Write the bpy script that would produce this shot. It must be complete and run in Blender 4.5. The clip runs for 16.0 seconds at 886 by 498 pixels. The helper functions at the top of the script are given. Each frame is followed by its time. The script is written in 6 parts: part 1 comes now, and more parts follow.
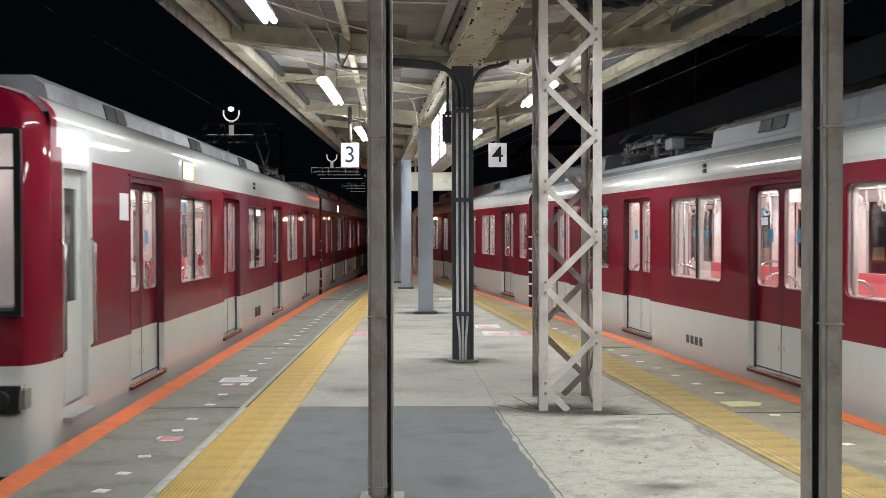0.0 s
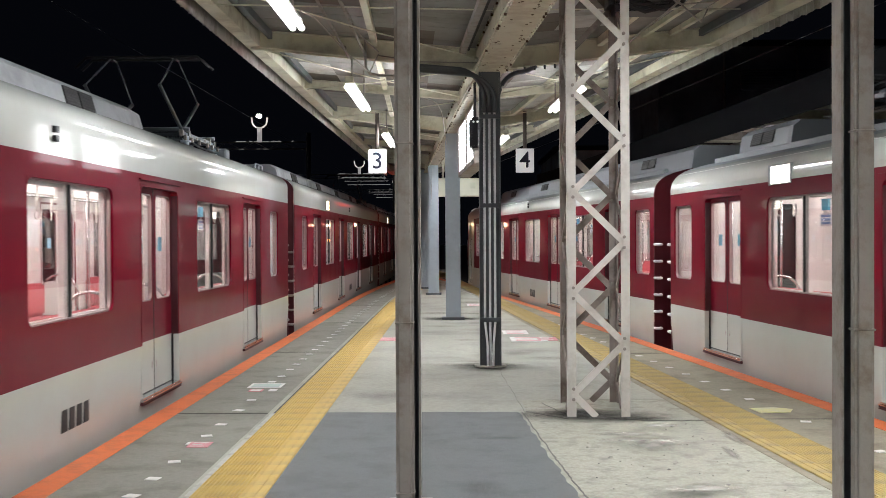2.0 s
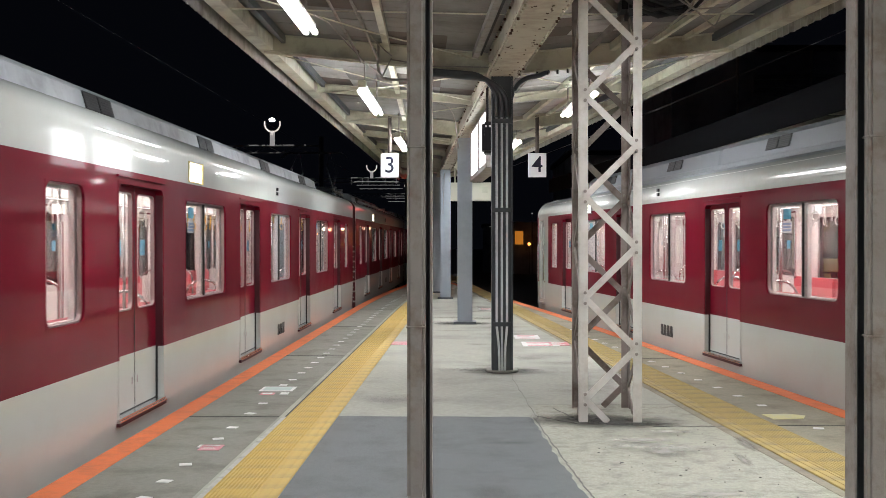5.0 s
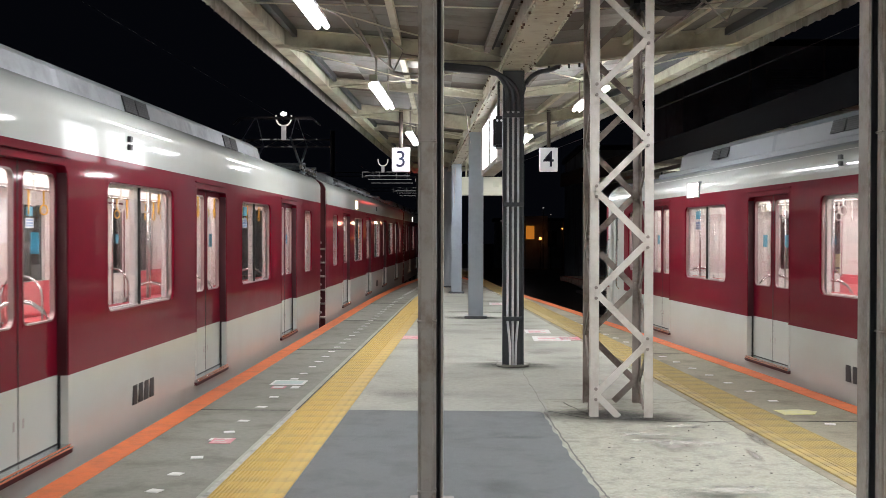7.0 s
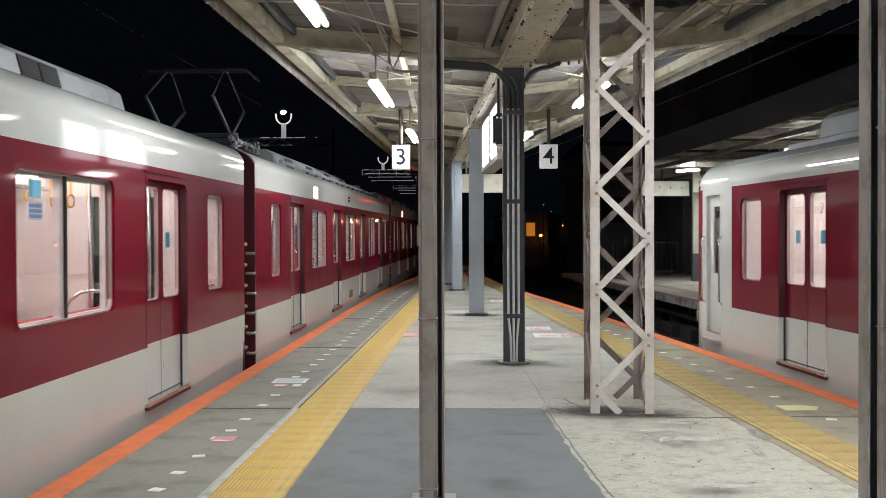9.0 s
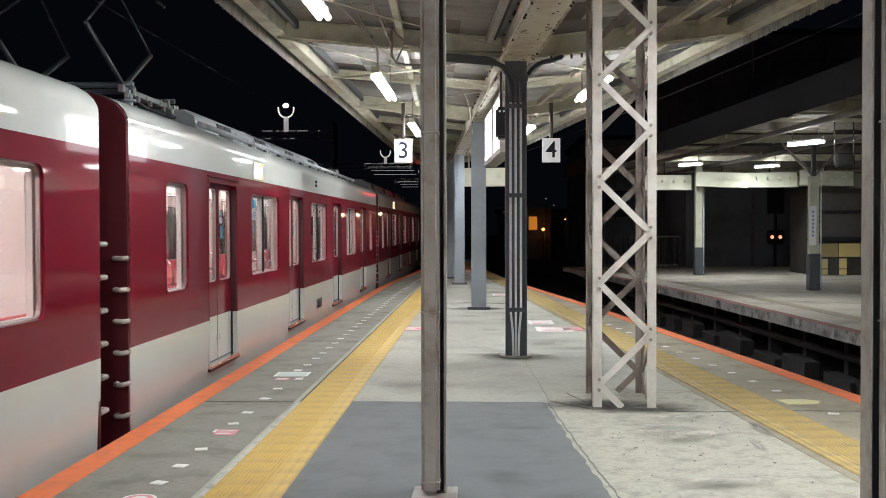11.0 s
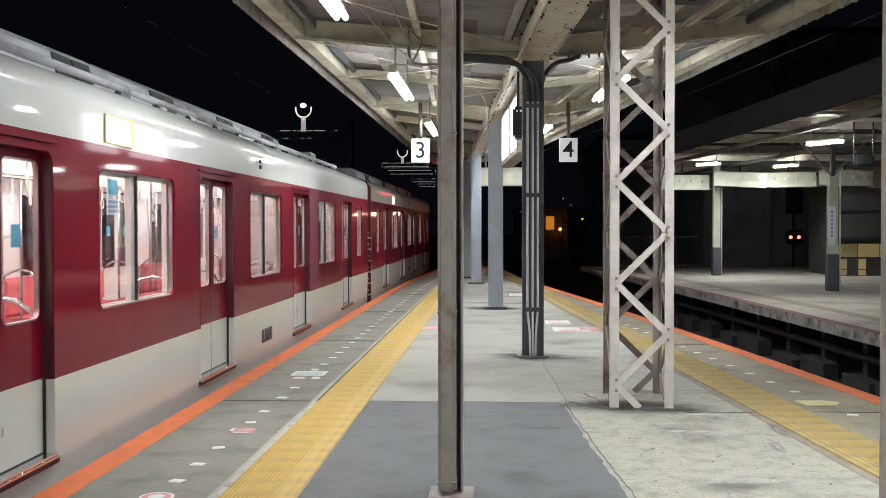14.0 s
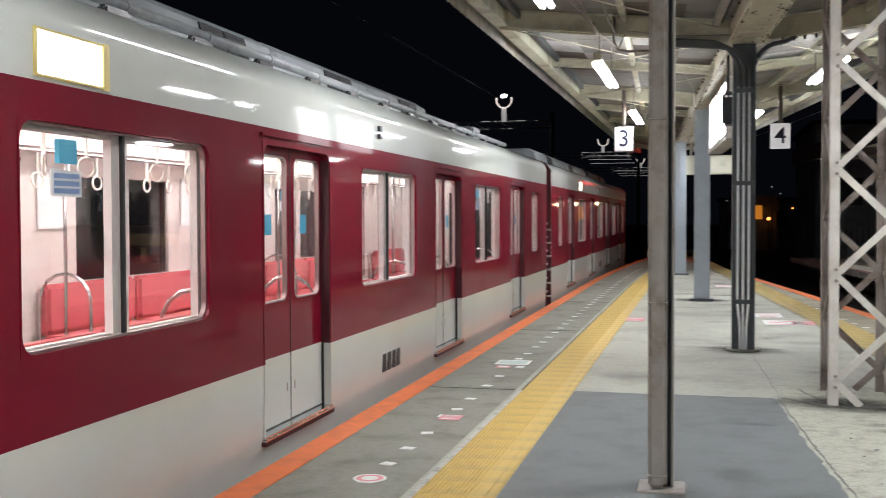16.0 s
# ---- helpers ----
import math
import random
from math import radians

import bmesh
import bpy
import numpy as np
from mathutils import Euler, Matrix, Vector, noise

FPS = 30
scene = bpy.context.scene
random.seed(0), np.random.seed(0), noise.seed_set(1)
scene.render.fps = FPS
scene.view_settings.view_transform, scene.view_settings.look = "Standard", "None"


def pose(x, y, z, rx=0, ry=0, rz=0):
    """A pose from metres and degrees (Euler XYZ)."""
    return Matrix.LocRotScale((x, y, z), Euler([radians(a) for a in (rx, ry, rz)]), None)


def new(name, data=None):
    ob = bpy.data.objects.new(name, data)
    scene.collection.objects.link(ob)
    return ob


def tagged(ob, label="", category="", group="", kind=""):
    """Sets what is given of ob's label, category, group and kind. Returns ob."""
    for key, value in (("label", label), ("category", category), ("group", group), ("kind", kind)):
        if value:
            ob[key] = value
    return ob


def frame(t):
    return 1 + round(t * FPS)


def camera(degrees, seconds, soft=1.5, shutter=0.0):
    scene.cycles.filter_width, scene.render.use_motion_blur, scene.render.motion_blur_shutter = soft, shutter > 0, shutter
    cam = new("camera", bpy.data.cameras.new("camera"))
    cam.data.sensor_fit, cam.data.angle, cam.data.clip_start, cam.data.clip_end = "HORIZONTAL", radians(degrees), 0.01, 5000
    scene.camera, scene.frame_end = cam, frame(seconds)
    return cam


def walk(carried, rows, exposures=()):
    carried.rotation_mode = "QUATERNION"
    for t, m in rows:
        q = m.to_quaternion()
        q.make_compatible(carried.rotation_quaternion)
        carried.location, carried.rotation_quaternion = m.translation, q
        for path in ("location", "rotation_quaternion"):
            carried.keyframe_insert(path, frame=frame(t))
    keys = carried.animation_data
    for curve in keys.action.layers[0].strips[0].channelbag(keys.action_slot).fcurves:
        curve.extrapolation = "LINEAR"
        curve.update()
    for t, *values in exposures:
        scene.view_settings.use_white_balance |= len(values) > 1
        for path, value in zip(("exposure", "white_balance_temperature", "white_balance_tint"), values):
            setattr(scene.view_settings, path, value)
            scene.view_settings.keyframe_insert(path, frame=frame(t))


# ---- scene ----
cam = camera(45.0, 16.0, 0.6, 0.3)
# seconds, x, y, z, yaw, pitch, roll
PATH = [
    (0.0, 0, 0, 1.55, -0.792, -0.934, 0.133), (0.5, 0, 0, 1.55, -0.568, -0.863, 0.146), (1.0, 0, 0, 1.55, -0.146, -0.75, 0.235),
    (1.5, 0, 0, 1.55, 0.306, -0.653, 0.295), (2.0, 0, 0, 1.55, 0.675, -0.618, 0.295), (2.5, 0, 0, 1.55, 0.914, -0.642, 0.249),
    (3.0, 0, 0, 1.55, 1.045, -0.659, 0.232), (3.5, 0, 0, 1.55, 1.062, -0.643, 0.136), (6.0, 0, 0, 1.55, 1.596, -0.277, -0.059),
    (6.5, 0, 0, 1.55, 1.768, -0.484, -0.131), (7.0, 0, 0, 1.55, 1.904, -0.689, -0.097), (7.5, 0, 0, 1.55, 1.921, -0.715, 0.022),
    (8.0, 0, 0, 1.55, 1.903, -0.682, 0.177), (8.5, 0, 0, 1.55, 1.896, -0.693, 0.251), (9.0, 0, 0, 1.55, 1.93, -0.826, 0.208),
    (11.5, 0, 0, 1.55, 2.13, -1.174, 0.107), (12.0, 0, 0, 1.55, 2.268, -1.173, 0.14), (12.5, 0, 0, 1.55, 2.371, -1.206, 0.271),
    (13.0, 0, 0, 1.55, 2.539, -1.18, 0.297), (13.5, 0, 0, 1.55, 2.756, -1.157, 0.225), (14.0, 0, 0, 1.55, 2.959, -1.178, 0.073),
    (14.5, 0, 0, 1.55, 3.37, -1.295, 0.0), (15.0, -0.002, -0.002, 1.552, 4.933, -1.427, 0.058), (15.5, -0.021, -0.015, 1.547, 8.504, -1.557, 0.182),
    (16.0, -0.054, 0.006, 1.546, 13.599, -1.691, 0.177),
]
walk(cam, [(t, pose(x, y, z, 90 + p, r, w)) for t, x, y, z, w, p, r in PATH],
     exposures=[(0.0, -0.06), (3.5, -0.06), (8.5, -0.06), (11.5, 0.13), (12.5, 0.17), (14.0, 0.17), (16.0, 0.07)])

# ---- world and light ----
world = bpy.data.worlds.new("night")
scene.world = world
world.use_nodes = True
wn = world.node_tree.nodes["Background"]
wn.inputs[0].default_value = (0.010, 0.012, 0.020, 1)
wn.inputs[1].default_value = 0.14


# ---- materials ----
def material(name, color, rough=0.5, metal=0.0, var=0.15, scale=8.0, bump=0.0, bump_scale=60.0, emit=None, strength=0.0, coat=0.0, stain=None, stain_amt=0.0, stain_scale=1.5, spec=0.5):
    m = bpy.data.materials.new(name)
    m.use_nodes = True
    nt = m.node_tree
    b = nt.nodes["Principled BSDF"]
    b.inputs["Roughness"].default_value = rough
    b.inputs["Metallic"].default_value = metal
    b.inputs["Coat Weight"].default_value = coat
    b.inputs["Coat Roughness"].default_value = 0.05
    b.inputs["Specular IOR Level"].default_value = spec
    tc = nt.nodes.new("ShaderNodeTexCoord")
    last = None
    if var > 0:
        n = nt.nodes.new("ShaderNodeTexNoise")
        n.inputs["Scale"].default_value = scale
        n.inputs["Detail"].default_value = 9
        n.inputs["Roughness"].default_value = 0.66
        nt.links.new(tc.outputs["Object"], n.inputs["Vector"])
        mx = nt.nodes.new("ShaderNodeMix")
        mx.data_type = "RGBA"
        mx.inputs["A"].default_value = (*[c * (1 - var) for c in color], 1)
        mx.inputs["B"].default_value = (*[min(1, c * (1 + var)) for c in color], 1)
        nt.links.new(n.outputs["Fac"], mx.inputs["Factor"])
        last = mx.outputs["Result"]
        if stain is not None:
            n2 = nt.nodes.new("ShaderNodeTexNoise")
            n2.inputs["Scale"].default_value = stain_scale
            n2.inputs["Detail"].default_value = 9
            n2.inputs["Roughness"].default_value = 0.65
            nt.links.new(tc.outputs["Object"], n2.inputs["Vector"])
            r2 = nt.nodes.new("ShaderNodeValToRGB")
            r2.color_ramp.elements[0].position = 0.48
            r2.color_ramp.elements[1].position = 0.68
            r2.color_ramp.elements[0].color = (0, 0, 0, 1)
            r2.color_ramp.elements[1].color = (stain_amt,) * 3 + (1,)
            nt.links.new(n2.outputs["Fac"], r2.inputs["Fac"])
            m2 = nt.nodes.new("ShaderNodeMix")
            m2.data_type = "RGBA"
            nt.links.new(r2.outputs["Color"], m2.inputs["Factor"])
            nt.links.new(last, m2.inputs["A"])
            m2.inputs["B"].default_value = (*stain, 1)
            last = m2.outputs["Result"]
        nt.links.new(last, b.inputs["Base Color"])
        rr = nt.nodes.new("ShaderNodeMapRange")
        rr.inputs["To Min"].default_value = max(0.02, rough * 0.8)
        rr.inputs["To Max"].default_value = min(1, rough * 1.2)
        nt.links.new(n.outputs["Fac"], rr.inputs["Value"])
        nt.links.new(rr.outputs["Result"], b.inputs["Roughness"])
    else:
        b.inputs["Base Color"].default_value = (*color, 1)
    if bump > 0:
        n3 = nt.nodes.new("ShaderNodeTexNoise")
        n3.inputs["Scale"].default_value = bump_scale
        n3.inputs["Detail"].default_value = 4
        nt.links.new(tc.outputs["Object"], n3.inputs["Vector"])
        bp = nt.nodes.new("ShaderNodeBump")
        bp.inputs["Strength"].default_value = bump
        bp.inputs["Distance"].default_value = 0.01
        nt.links.new(n3.outputs["Fac"], bp.inputs["Height"])
        nt.links.new(bp.outputs["Normal"], b.inputs["Normal"])
    if emit is not None:
        b.inputs["Emission Color"].default_value = (*emit, 1)
        b.inputs["Emission Strength"].default_value = strength
    return m


def glass_material(name, tint=(1, 1, 1), rough=0.0):
    m = bpy.data.materials.new(name)
    m.use_nodes = True
    nt = m.node_tree
    nt.nodes.remove(nt.nodes["Principled BSDF"])
    out = nt.nodes["Material Output"]
    tr = nt.nodes.new("ShaderNodeBsdfTransparent")
    tr.inputs[0].default_value = (*tint, 1)
    gl = nt.nodes.new("ShaderNodeBsdfGlossy")
    gl.inputs["Roughness"].default_value = rough
    lw = nt.nodes.new("ShaderNodeLayerWeight")
    lw.inputs[0].default_value = 0.5
    pw = nt.nodes.new("ShaderNodeMath")
    pw.operation, pw.inputs[1].default_value = "POWER", 4.0
    ad = nt.nodes.new("ShaderNodeMath")
    ad.operation, ad.inputs[1].default_value, ad.inputs[2].default_value = "MULTIPLY_ADD", 0.7, 0.04
    nt.links.new(lw.outputs["Facing"], pw.inputs[0])
    nt.links.new(pw.outputs[0], ad.inputs[0])
    mx = nt.nodes.new("ShaderNodeMixShader")
    nt.links.new(ad.outputs[0], mx.inputs[0])
    nt.links.new(tr.outputs[0], mx.inputs[1])
    nt.links.new(gl.outputs[0], mx.inputs[2])
    nt.links.new(mx.outputs[0], out.inputs[0])
    return m


M_CONCRETE = material("platform_concrete", (0.375, 0.38, 0.325), 0.85, var=0.36, scale=18, bump=0.25, bump_scale=90, stain=(0.2, 0.2, 0.18), stain_amt=0.6, stain_scale=0.9)
M_OLDCON = material("worn_concrete", (0.395, 0.395, 0.325), 0.9, var=0.45, scale=34, bump=1.0, bump_scale=38, stain=(0.22, 0.215, 0.18), stain_amt=0.8, stain_scale=6.5)
M_EDGECON = material("edge_concrete", (0.23, 0.23, 0.195), 0.85, var=0.38, scale=22, bump=0.4, bump_scale=70, stain=(0.13, 0.125, 0.10), stain_amt=0.75, stain_scale=2.4)
M_BROWNCON = material("brown_edge_concrete", (0.285, 0.265, 0.20), 0.85, var=0.4, scale=20, bump=0.45, bump_scale=60, stain=(0.15, 0.135, 0.10), stain_amt=0.8, stain_scale=2.0)
M_OPPFLOOR = material("opposite_concrete", (0.50, 0.47, 0.385), 0.85, var=0.4, scale=9, bump=0.3, bump_scale=50, stain=(0.24, 0.22, 0.17), stain_amt=0.75, stain_scale=0.8)
M_ASPHALT = material("grey_coating", (0.132, 0.145, 0.146), 0.72, var=0.34, scale=22, bump=0.45, bump_scale=120, stain=(0.092, 0.10, 0.10), stain_amt=0.8, stain_scale=2.6)
M_ORANGE = material("orange_paint", (0.72, 0.17, 0.05), 0.7, var=0.15, scale=12, bump=0.2, stain=(0.35, 0.12, 0.06), stain_amt=0.5, stain_scale=4)
M_YELLOW = material("yellow_tile", (0.55, 0.385, 0.10), 0.65, var=0.2, scale=9, bump=0.15, stain=(0.30, 0.25, 0.12), stain_amt=0.55, stain_scale=3)
M_WORNYELLOW = material("worn_yellow_tile", (0.43, 0.325, 0.115), 0.75, var=0.3, scale=7, bump=0.2, stain=(0.24, 0.205, 0.125), stain_amt=0.85, stain_scale=2.2)
M_OLDYELLOW = material("old_yellow", (0.33, 0.29, 0.19), 0.8, var=0.25, scale=8, stain=(0.3, 0.29, 0.24), stain_amt=0.9, stain_scale=3)
M_WPAINT = material("white_marking", (0.74, 0.74, 0.72), 0.7, var=0.1, scale=30, stain=(0.4, 0.4, 0.38), stain_amt=0.5, stain_scale=8)
M_TEAL = material("pale_teal_marking", (0.47, 0.56, 0.54), 0.7, var=0.25, scale=30)
M_PINK = material("pink_marking", (0.66, 0.27, 0.31), 0.7, var=0.1, scale=30)
M_RED = material("maroon_paint", (0.155, 0.0034, 0.0155), 0.5, var=0.06, scale=1.5, coat=0.4, spec=0.04)
# darker copy of the maroon, with the shade between cars in its colour
M_REDEND = material("shaded_maroon_end", (0.075, 0.004, 0.009), 0.5, var=0.3, scale=5)
M_WHITE = material("ivory_paint", (0.54, 0.57, 0.54), 0.4, var=0.04, scale=1.5, coat=0.8, spec=0.15, stain=(0.5, 0.47, 0.42), stain_amt=0.35, stain_scale=1.3)
M_ROOF = material("roof_grey", (0.225, 0.245, 0.265), 0.6, var=0.12, scale=5)
M_COVER = material("dusty_roof_cover", (0.36, 0.38, 0.40), 0.6, var=0.2, scale=4, stain=(0.09, 0.09, 0.09), stain_amt=0.6, stain_scale=1.5)
M_DARK = material("dark_metal", (0.03, 0.03, 0.032), 0.55, var=0.3, scale=10)
M_GRILLE = material("grille_dark", (0.02, 0.02, 0.022), 0.6, var=0.2, scale=20)
M_CHROME = material("stainless_steel", (0.62, 0.62, 0.62), 0.22, metal=1.0, var=0.06, scale=20)
M_STEP = material("worn_step_steel", (0.36, 0.36, 0.35), 0.5, metal=0.3, var=0.3, scale=30, bump=0.2)
M_RIM = material("dull_window_rim", (0.34, 0.25, 0.25), 0.35, metal=0.8, var=0.06, scale=20)
M_RUBBER = material("black_rubber", (0.012, 0.012, 0.012), 0.6, var=0.1)
# maroon darkened for the shade in the door recess; step bars share it
M_JAMBSTEP = material("maroon_jamb_shade_and_step", (0.05, 0.0035, 0.008), 0.5, var=0.2, scale=12)
M_PANEL = material("interior_panel", (0.71, 0.65, 0.63), 0.5, var=0.04, scale=3)
M_CEIL = material("interior_ceiling", (0.82, 0.80, 0.77), 0.6, var=0.03, scale=3)
M_FLOORIN = material("interior_floor", (0.28, 0.24, 0.22), 0.6, var=0.1)
M_SEAT = material("red_seat_cloth", (0.62, 0.13, 0.15), 0.9, var=0.1, scale=40, bump=0.2, bump_scale=300)
M_STRAP = material("white_strap", (0.78, 0.77, 0.72), 0.5, var=0.05)
M_STRAPY = material("yellow_strap", (0.85, 0.45, 0.04), 0.5, var=0.05)
M_TUBEIN = material("car_light", (1, 1, 1), 0.5, var=0, emit=(1.0, 0.92, 0.90), strength=15.5)
M_GLASS = glass_material("window_glass", (0.93, 0.94, 0.94))
M_DGLASS = glass_material("cab_glass", (0.55, 0.57, 0.58))
M_STICK = material("blue_sticker", (0.08, 0.42, 0.62), 0.5, var=0.05)
M_PAPER = material("white_paper", (0.78, 0.80, 0.82), 0.6, var=0.04)
M_STEELCREAM = material("cream_painted_steel", (0.62, 0.61, 0.485), 0.5, var=0.12, scale=6, bump=0.1, bump_scale=30, stain=(0.24, 0.19, 0.12), stain_amt=0.6, stain_scale=2.4)
M_RUSTY = material("rusty_cream_steel", (0.53, 0.51, 0.41), 0.5, var=0.15, scale=4, bump=0.05, bump_scale=30, stain=(0.24, 0.17, 0.10), stain_amt=0.55, stain_scale=3)
M_RUST = material("flaking_rust", (0.075, 0.042, 0.022), 0.9, var=0.5, scale=30, bump=0.5, bump_scale=80)
M_STEELGREY = material("grey_painted_steel", (0.30, 0.28, 0.255), 0.55, var=0.15, scale=9, bump=0.2, bump_scale=40, stain=(0.17, 0.125, 0.09), stain_amt=0.75, stain_scale=6)
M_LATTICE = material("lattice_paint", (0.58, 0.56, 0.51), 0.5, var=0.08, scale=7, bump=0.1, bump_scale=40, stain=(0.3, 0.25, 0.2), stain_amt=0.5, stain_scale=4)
# rust brown, made darker still for the mast's shaded rear and sides
M_LATBACK = material("rust_and_shade_lattice", (0.24, 0.205, 0.18), 0.6, var=0.3, scale=8, bump=0.2, bump_scale=40, stain=(0.075, 0.045, 0.03), stain_amt=0.85, stain_scale=3.5)
M_BLUEGREY = material("bluegrey_paint", (0.33, 0.38, 0.43), 0.4, var=0.06, scale=6, stain=(0.24, 0.27, 0.3), stain_amt=0.5, stain_scale=2)
M_DARKGREY = material("dark_grey_paint", (0.075, 0.085, 0.095), 0.4, var=0.1, scale=6)
M_CONDUIT = material("conduit_metal", (0.80, 0.82, 0.84), 0.28, metal=0.0, var=0.1)
M_ROOFSHEET = material("roof_sheet", (0.22, 0.217, 0.205), 0.6, var=0.3, scale=1.3, bump=0.1, stain=(0.10, 0.09, 0.075), stain_amt=0.8, stain_scale=0.7)
M_BORDER = material("faded_white_line", (0.44, 0.44, 0.42), 0.8, var=0.3, scale=20, stain=(0.2, 0.2, 0.18), stain_amt=0.95, stain_scale=7)
M_CHIP = material("chipped_concrete", (0.17, 0.165, 0.15), 0.95, var=0.3, scale=20)
M_JOINT = material("dark_joint", (0.07, 0.07, 0.066), 0.95, var=0.3, scale=20)
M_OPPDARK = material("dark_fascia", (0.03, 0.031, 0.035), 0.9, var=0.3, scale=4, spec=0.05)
M_OPPLIP = material("stained_lip", (0.26, 0.25, 0.235), 0.9, var=0.7, scale=6, bump=0.6, bump_scale=20, stain=(0.012, 0.012, 0.011), stain_amt=1.0, stain_scale=3.2)
M_INSUL = material("glazed_insulator", (0.16, 0.17, 0.19), 0.15, var=0.1, coat=0.6)
M_BLACK = material("black_plastic", (0.012, 0.012, 0.014), 0.4, var=0.1)
M_LABEL = material("worn_yellow_label", (0.62, 0.60, 0.30), 0.7, var=0.15, scale=20, stain=(0.5, 0.5, 0.42), stain_amt=0.9, stain_scale=9)
M_CREAMBOX = material("cream_box", (0.62, 0.62, 0.50), 0.5, var=0.05, scale=4)
M_MOON = material("bright_lamp_glow", (1, 1, 1), 0.5, var=0, emit=(1.0, 0.9, 0.85), strength=12.0)
M_WARMLAMP = material("warm_lamp_glow", (1, 0.8, 0.6), 0.5, var=0, emit=(1.0, 0.62, 0.36), strength=50.0)
M_FAINT = material("faint_white_glow", (0.8, 0.8, 0.8), 0.5, var=0, emit=(1.0, 0.95, 0.95), strength=0.28)
# emission stands in for lamp light on the gantry horns
M_HORN = material("horn_lamplight_glow", (0.8, 0.75, 0.7), 0.4, var=0, emit=(1.0, 0.88, 0.84), strength=0.7)
M_ROOFLIGHT = material("pale_sheet", (0.47, 0.47, 0.46), 0.6, var=0.2, scale=3, stain=(0.2, 0.18, 0.15), stain_amt=0.8, stain_scale=1.2)
M_ROOFDARK = material("dark_sheet", (0.14, 0.115, 0.10), 0.8, var=0.25, scale=3, stain=(0.06, 0.05, 0.04), stain_amt=0.8, stain_scale=1.1)
M_FASCIA = material("weathered_fascia", (0.36, 0.35, 0.31), 0.8, var=0.25, scale=10, stain=(0.1, 0.09, 0.07), stain_amt=0.7, stain_scale=3)
M_TUBE = material("fluorescent_tube", (1, 1, 1), 0.5, var=0, emit=(0.98, 0.985, 1.0), strength=46.0)
M_SIGNLIT = material("lit_sign_face", (0.9, 0.9, 0.9), 0.5, var=0, emit=(0.93, 0.95, 1.0), strength=4.5)
M_SIGNW = material("sign_white", (0.84, 0.84, 0.86), 0.5, var=0.04)
# slight emission added to lift the number boards, no lamp behind them
M_NUMFACE = material("glow_board_face", (0.84, 0.84, 0.86), 0.5, var=0.03, emit=(0.95, 0.96, 1.0), strength=0.33)
M_PALEBLUE = material("pale_blue_print", (0.25, 0.36, 0.62), 0.5, var=0.05)
M_NAVY = material("sign_navy", (0.014, 0.016, 0.05), 0.5, var=0.05)
M_BALLAST = material("ballast", (0.045, 0.042, 0.04), 0.95, var=0.4, scale=30, bump=1.0, bump_scale=25)
M_RAIL = material("rail_steel", (0.02, 0.018, 0.017), 0.85, var=0.3, spec=0.1)
M_SLEEPER = material("sleeper_concrete", (0.10, 0.095, 0.09), 0.9, var=0.2)
M_TROUGH = material("near_black_concrete", (0.024, 0.023, 0.022), 0.95, var=0.4, scale=6, stain=(0.012, 0.012, 0.012), stain_amt=0.9, stain_scale=3)
M_WALLD = material("distant_wall", (0.28, 0.31, 0.34), 0.9, var=0.25, scale=0.6, stain=(0.07, 0.07, 0.07), stain_amt=0.7, stain_scale=0.4)
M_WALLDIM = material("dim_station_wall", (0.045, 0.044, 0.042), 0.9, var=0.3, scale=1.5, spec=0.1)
M_PLASTER = material("dim_grey_plaster", (0.085, 0.082, 0.075), 0.9, var=0.35, scale=1.8, spec=0.1, stain=(0.06, 0.058, 0.05), stain_amt=0.8, stain_scale=1.2)
M_OPPCREAM = material("opposite_cream", (0.58, 0.60, 0.47), 0.5, var=0.08, scale=4, stain=(0.35, 0.33, 0.25), stain_amt=0.5, stain_scale=2)
M_SIDELAMP = material("side_display_glow", (1, 0.97, 0.9), 0.4, var=0, emit=(1.0, 0.97, 0.88), strength=3.5)
M_DISPFRAME = material("display_frame", (0.62, 0.5, 0.16), 0.4, var=0.05)
M_REDLAMP = material("red_lamp_glow", (0.5, 0.02, 0.02), 0.4, var=0, emit=(1.0, 0.03, 0.02), strength=2.2)
M_ORLAMP = material("orange_lamp_glow", (1, 0.5, 0.1), 0.4, var=0, emit=(1.0, 0.30, 0.06), strength=6.0)
M_SIGNALLAMP = material("signal_lamp_glow", (1, 0.6, 0.5), 0.4, var=0, emit=(1.0, 0.24, 0.13), strength=2.4)
M_ORWIN = material("orange_lit_window", (0.8, 0.4, 0.1), 0.5, var=0, emit=(1.0, 0.35, 0.04), strength=0.4)
M_YDIM = material("dim_window_pane", (0.5, 0.42, 0.22), 0.5, var=0, emit=(0.9, 0.7, 0.3), strength=0.03)
M_YWIN = material("lit_window_pane", (0.6, 0.5, 0.25), 0.5, var=0, emit=(0.9, 0.68, 0.25), strength=0.09)


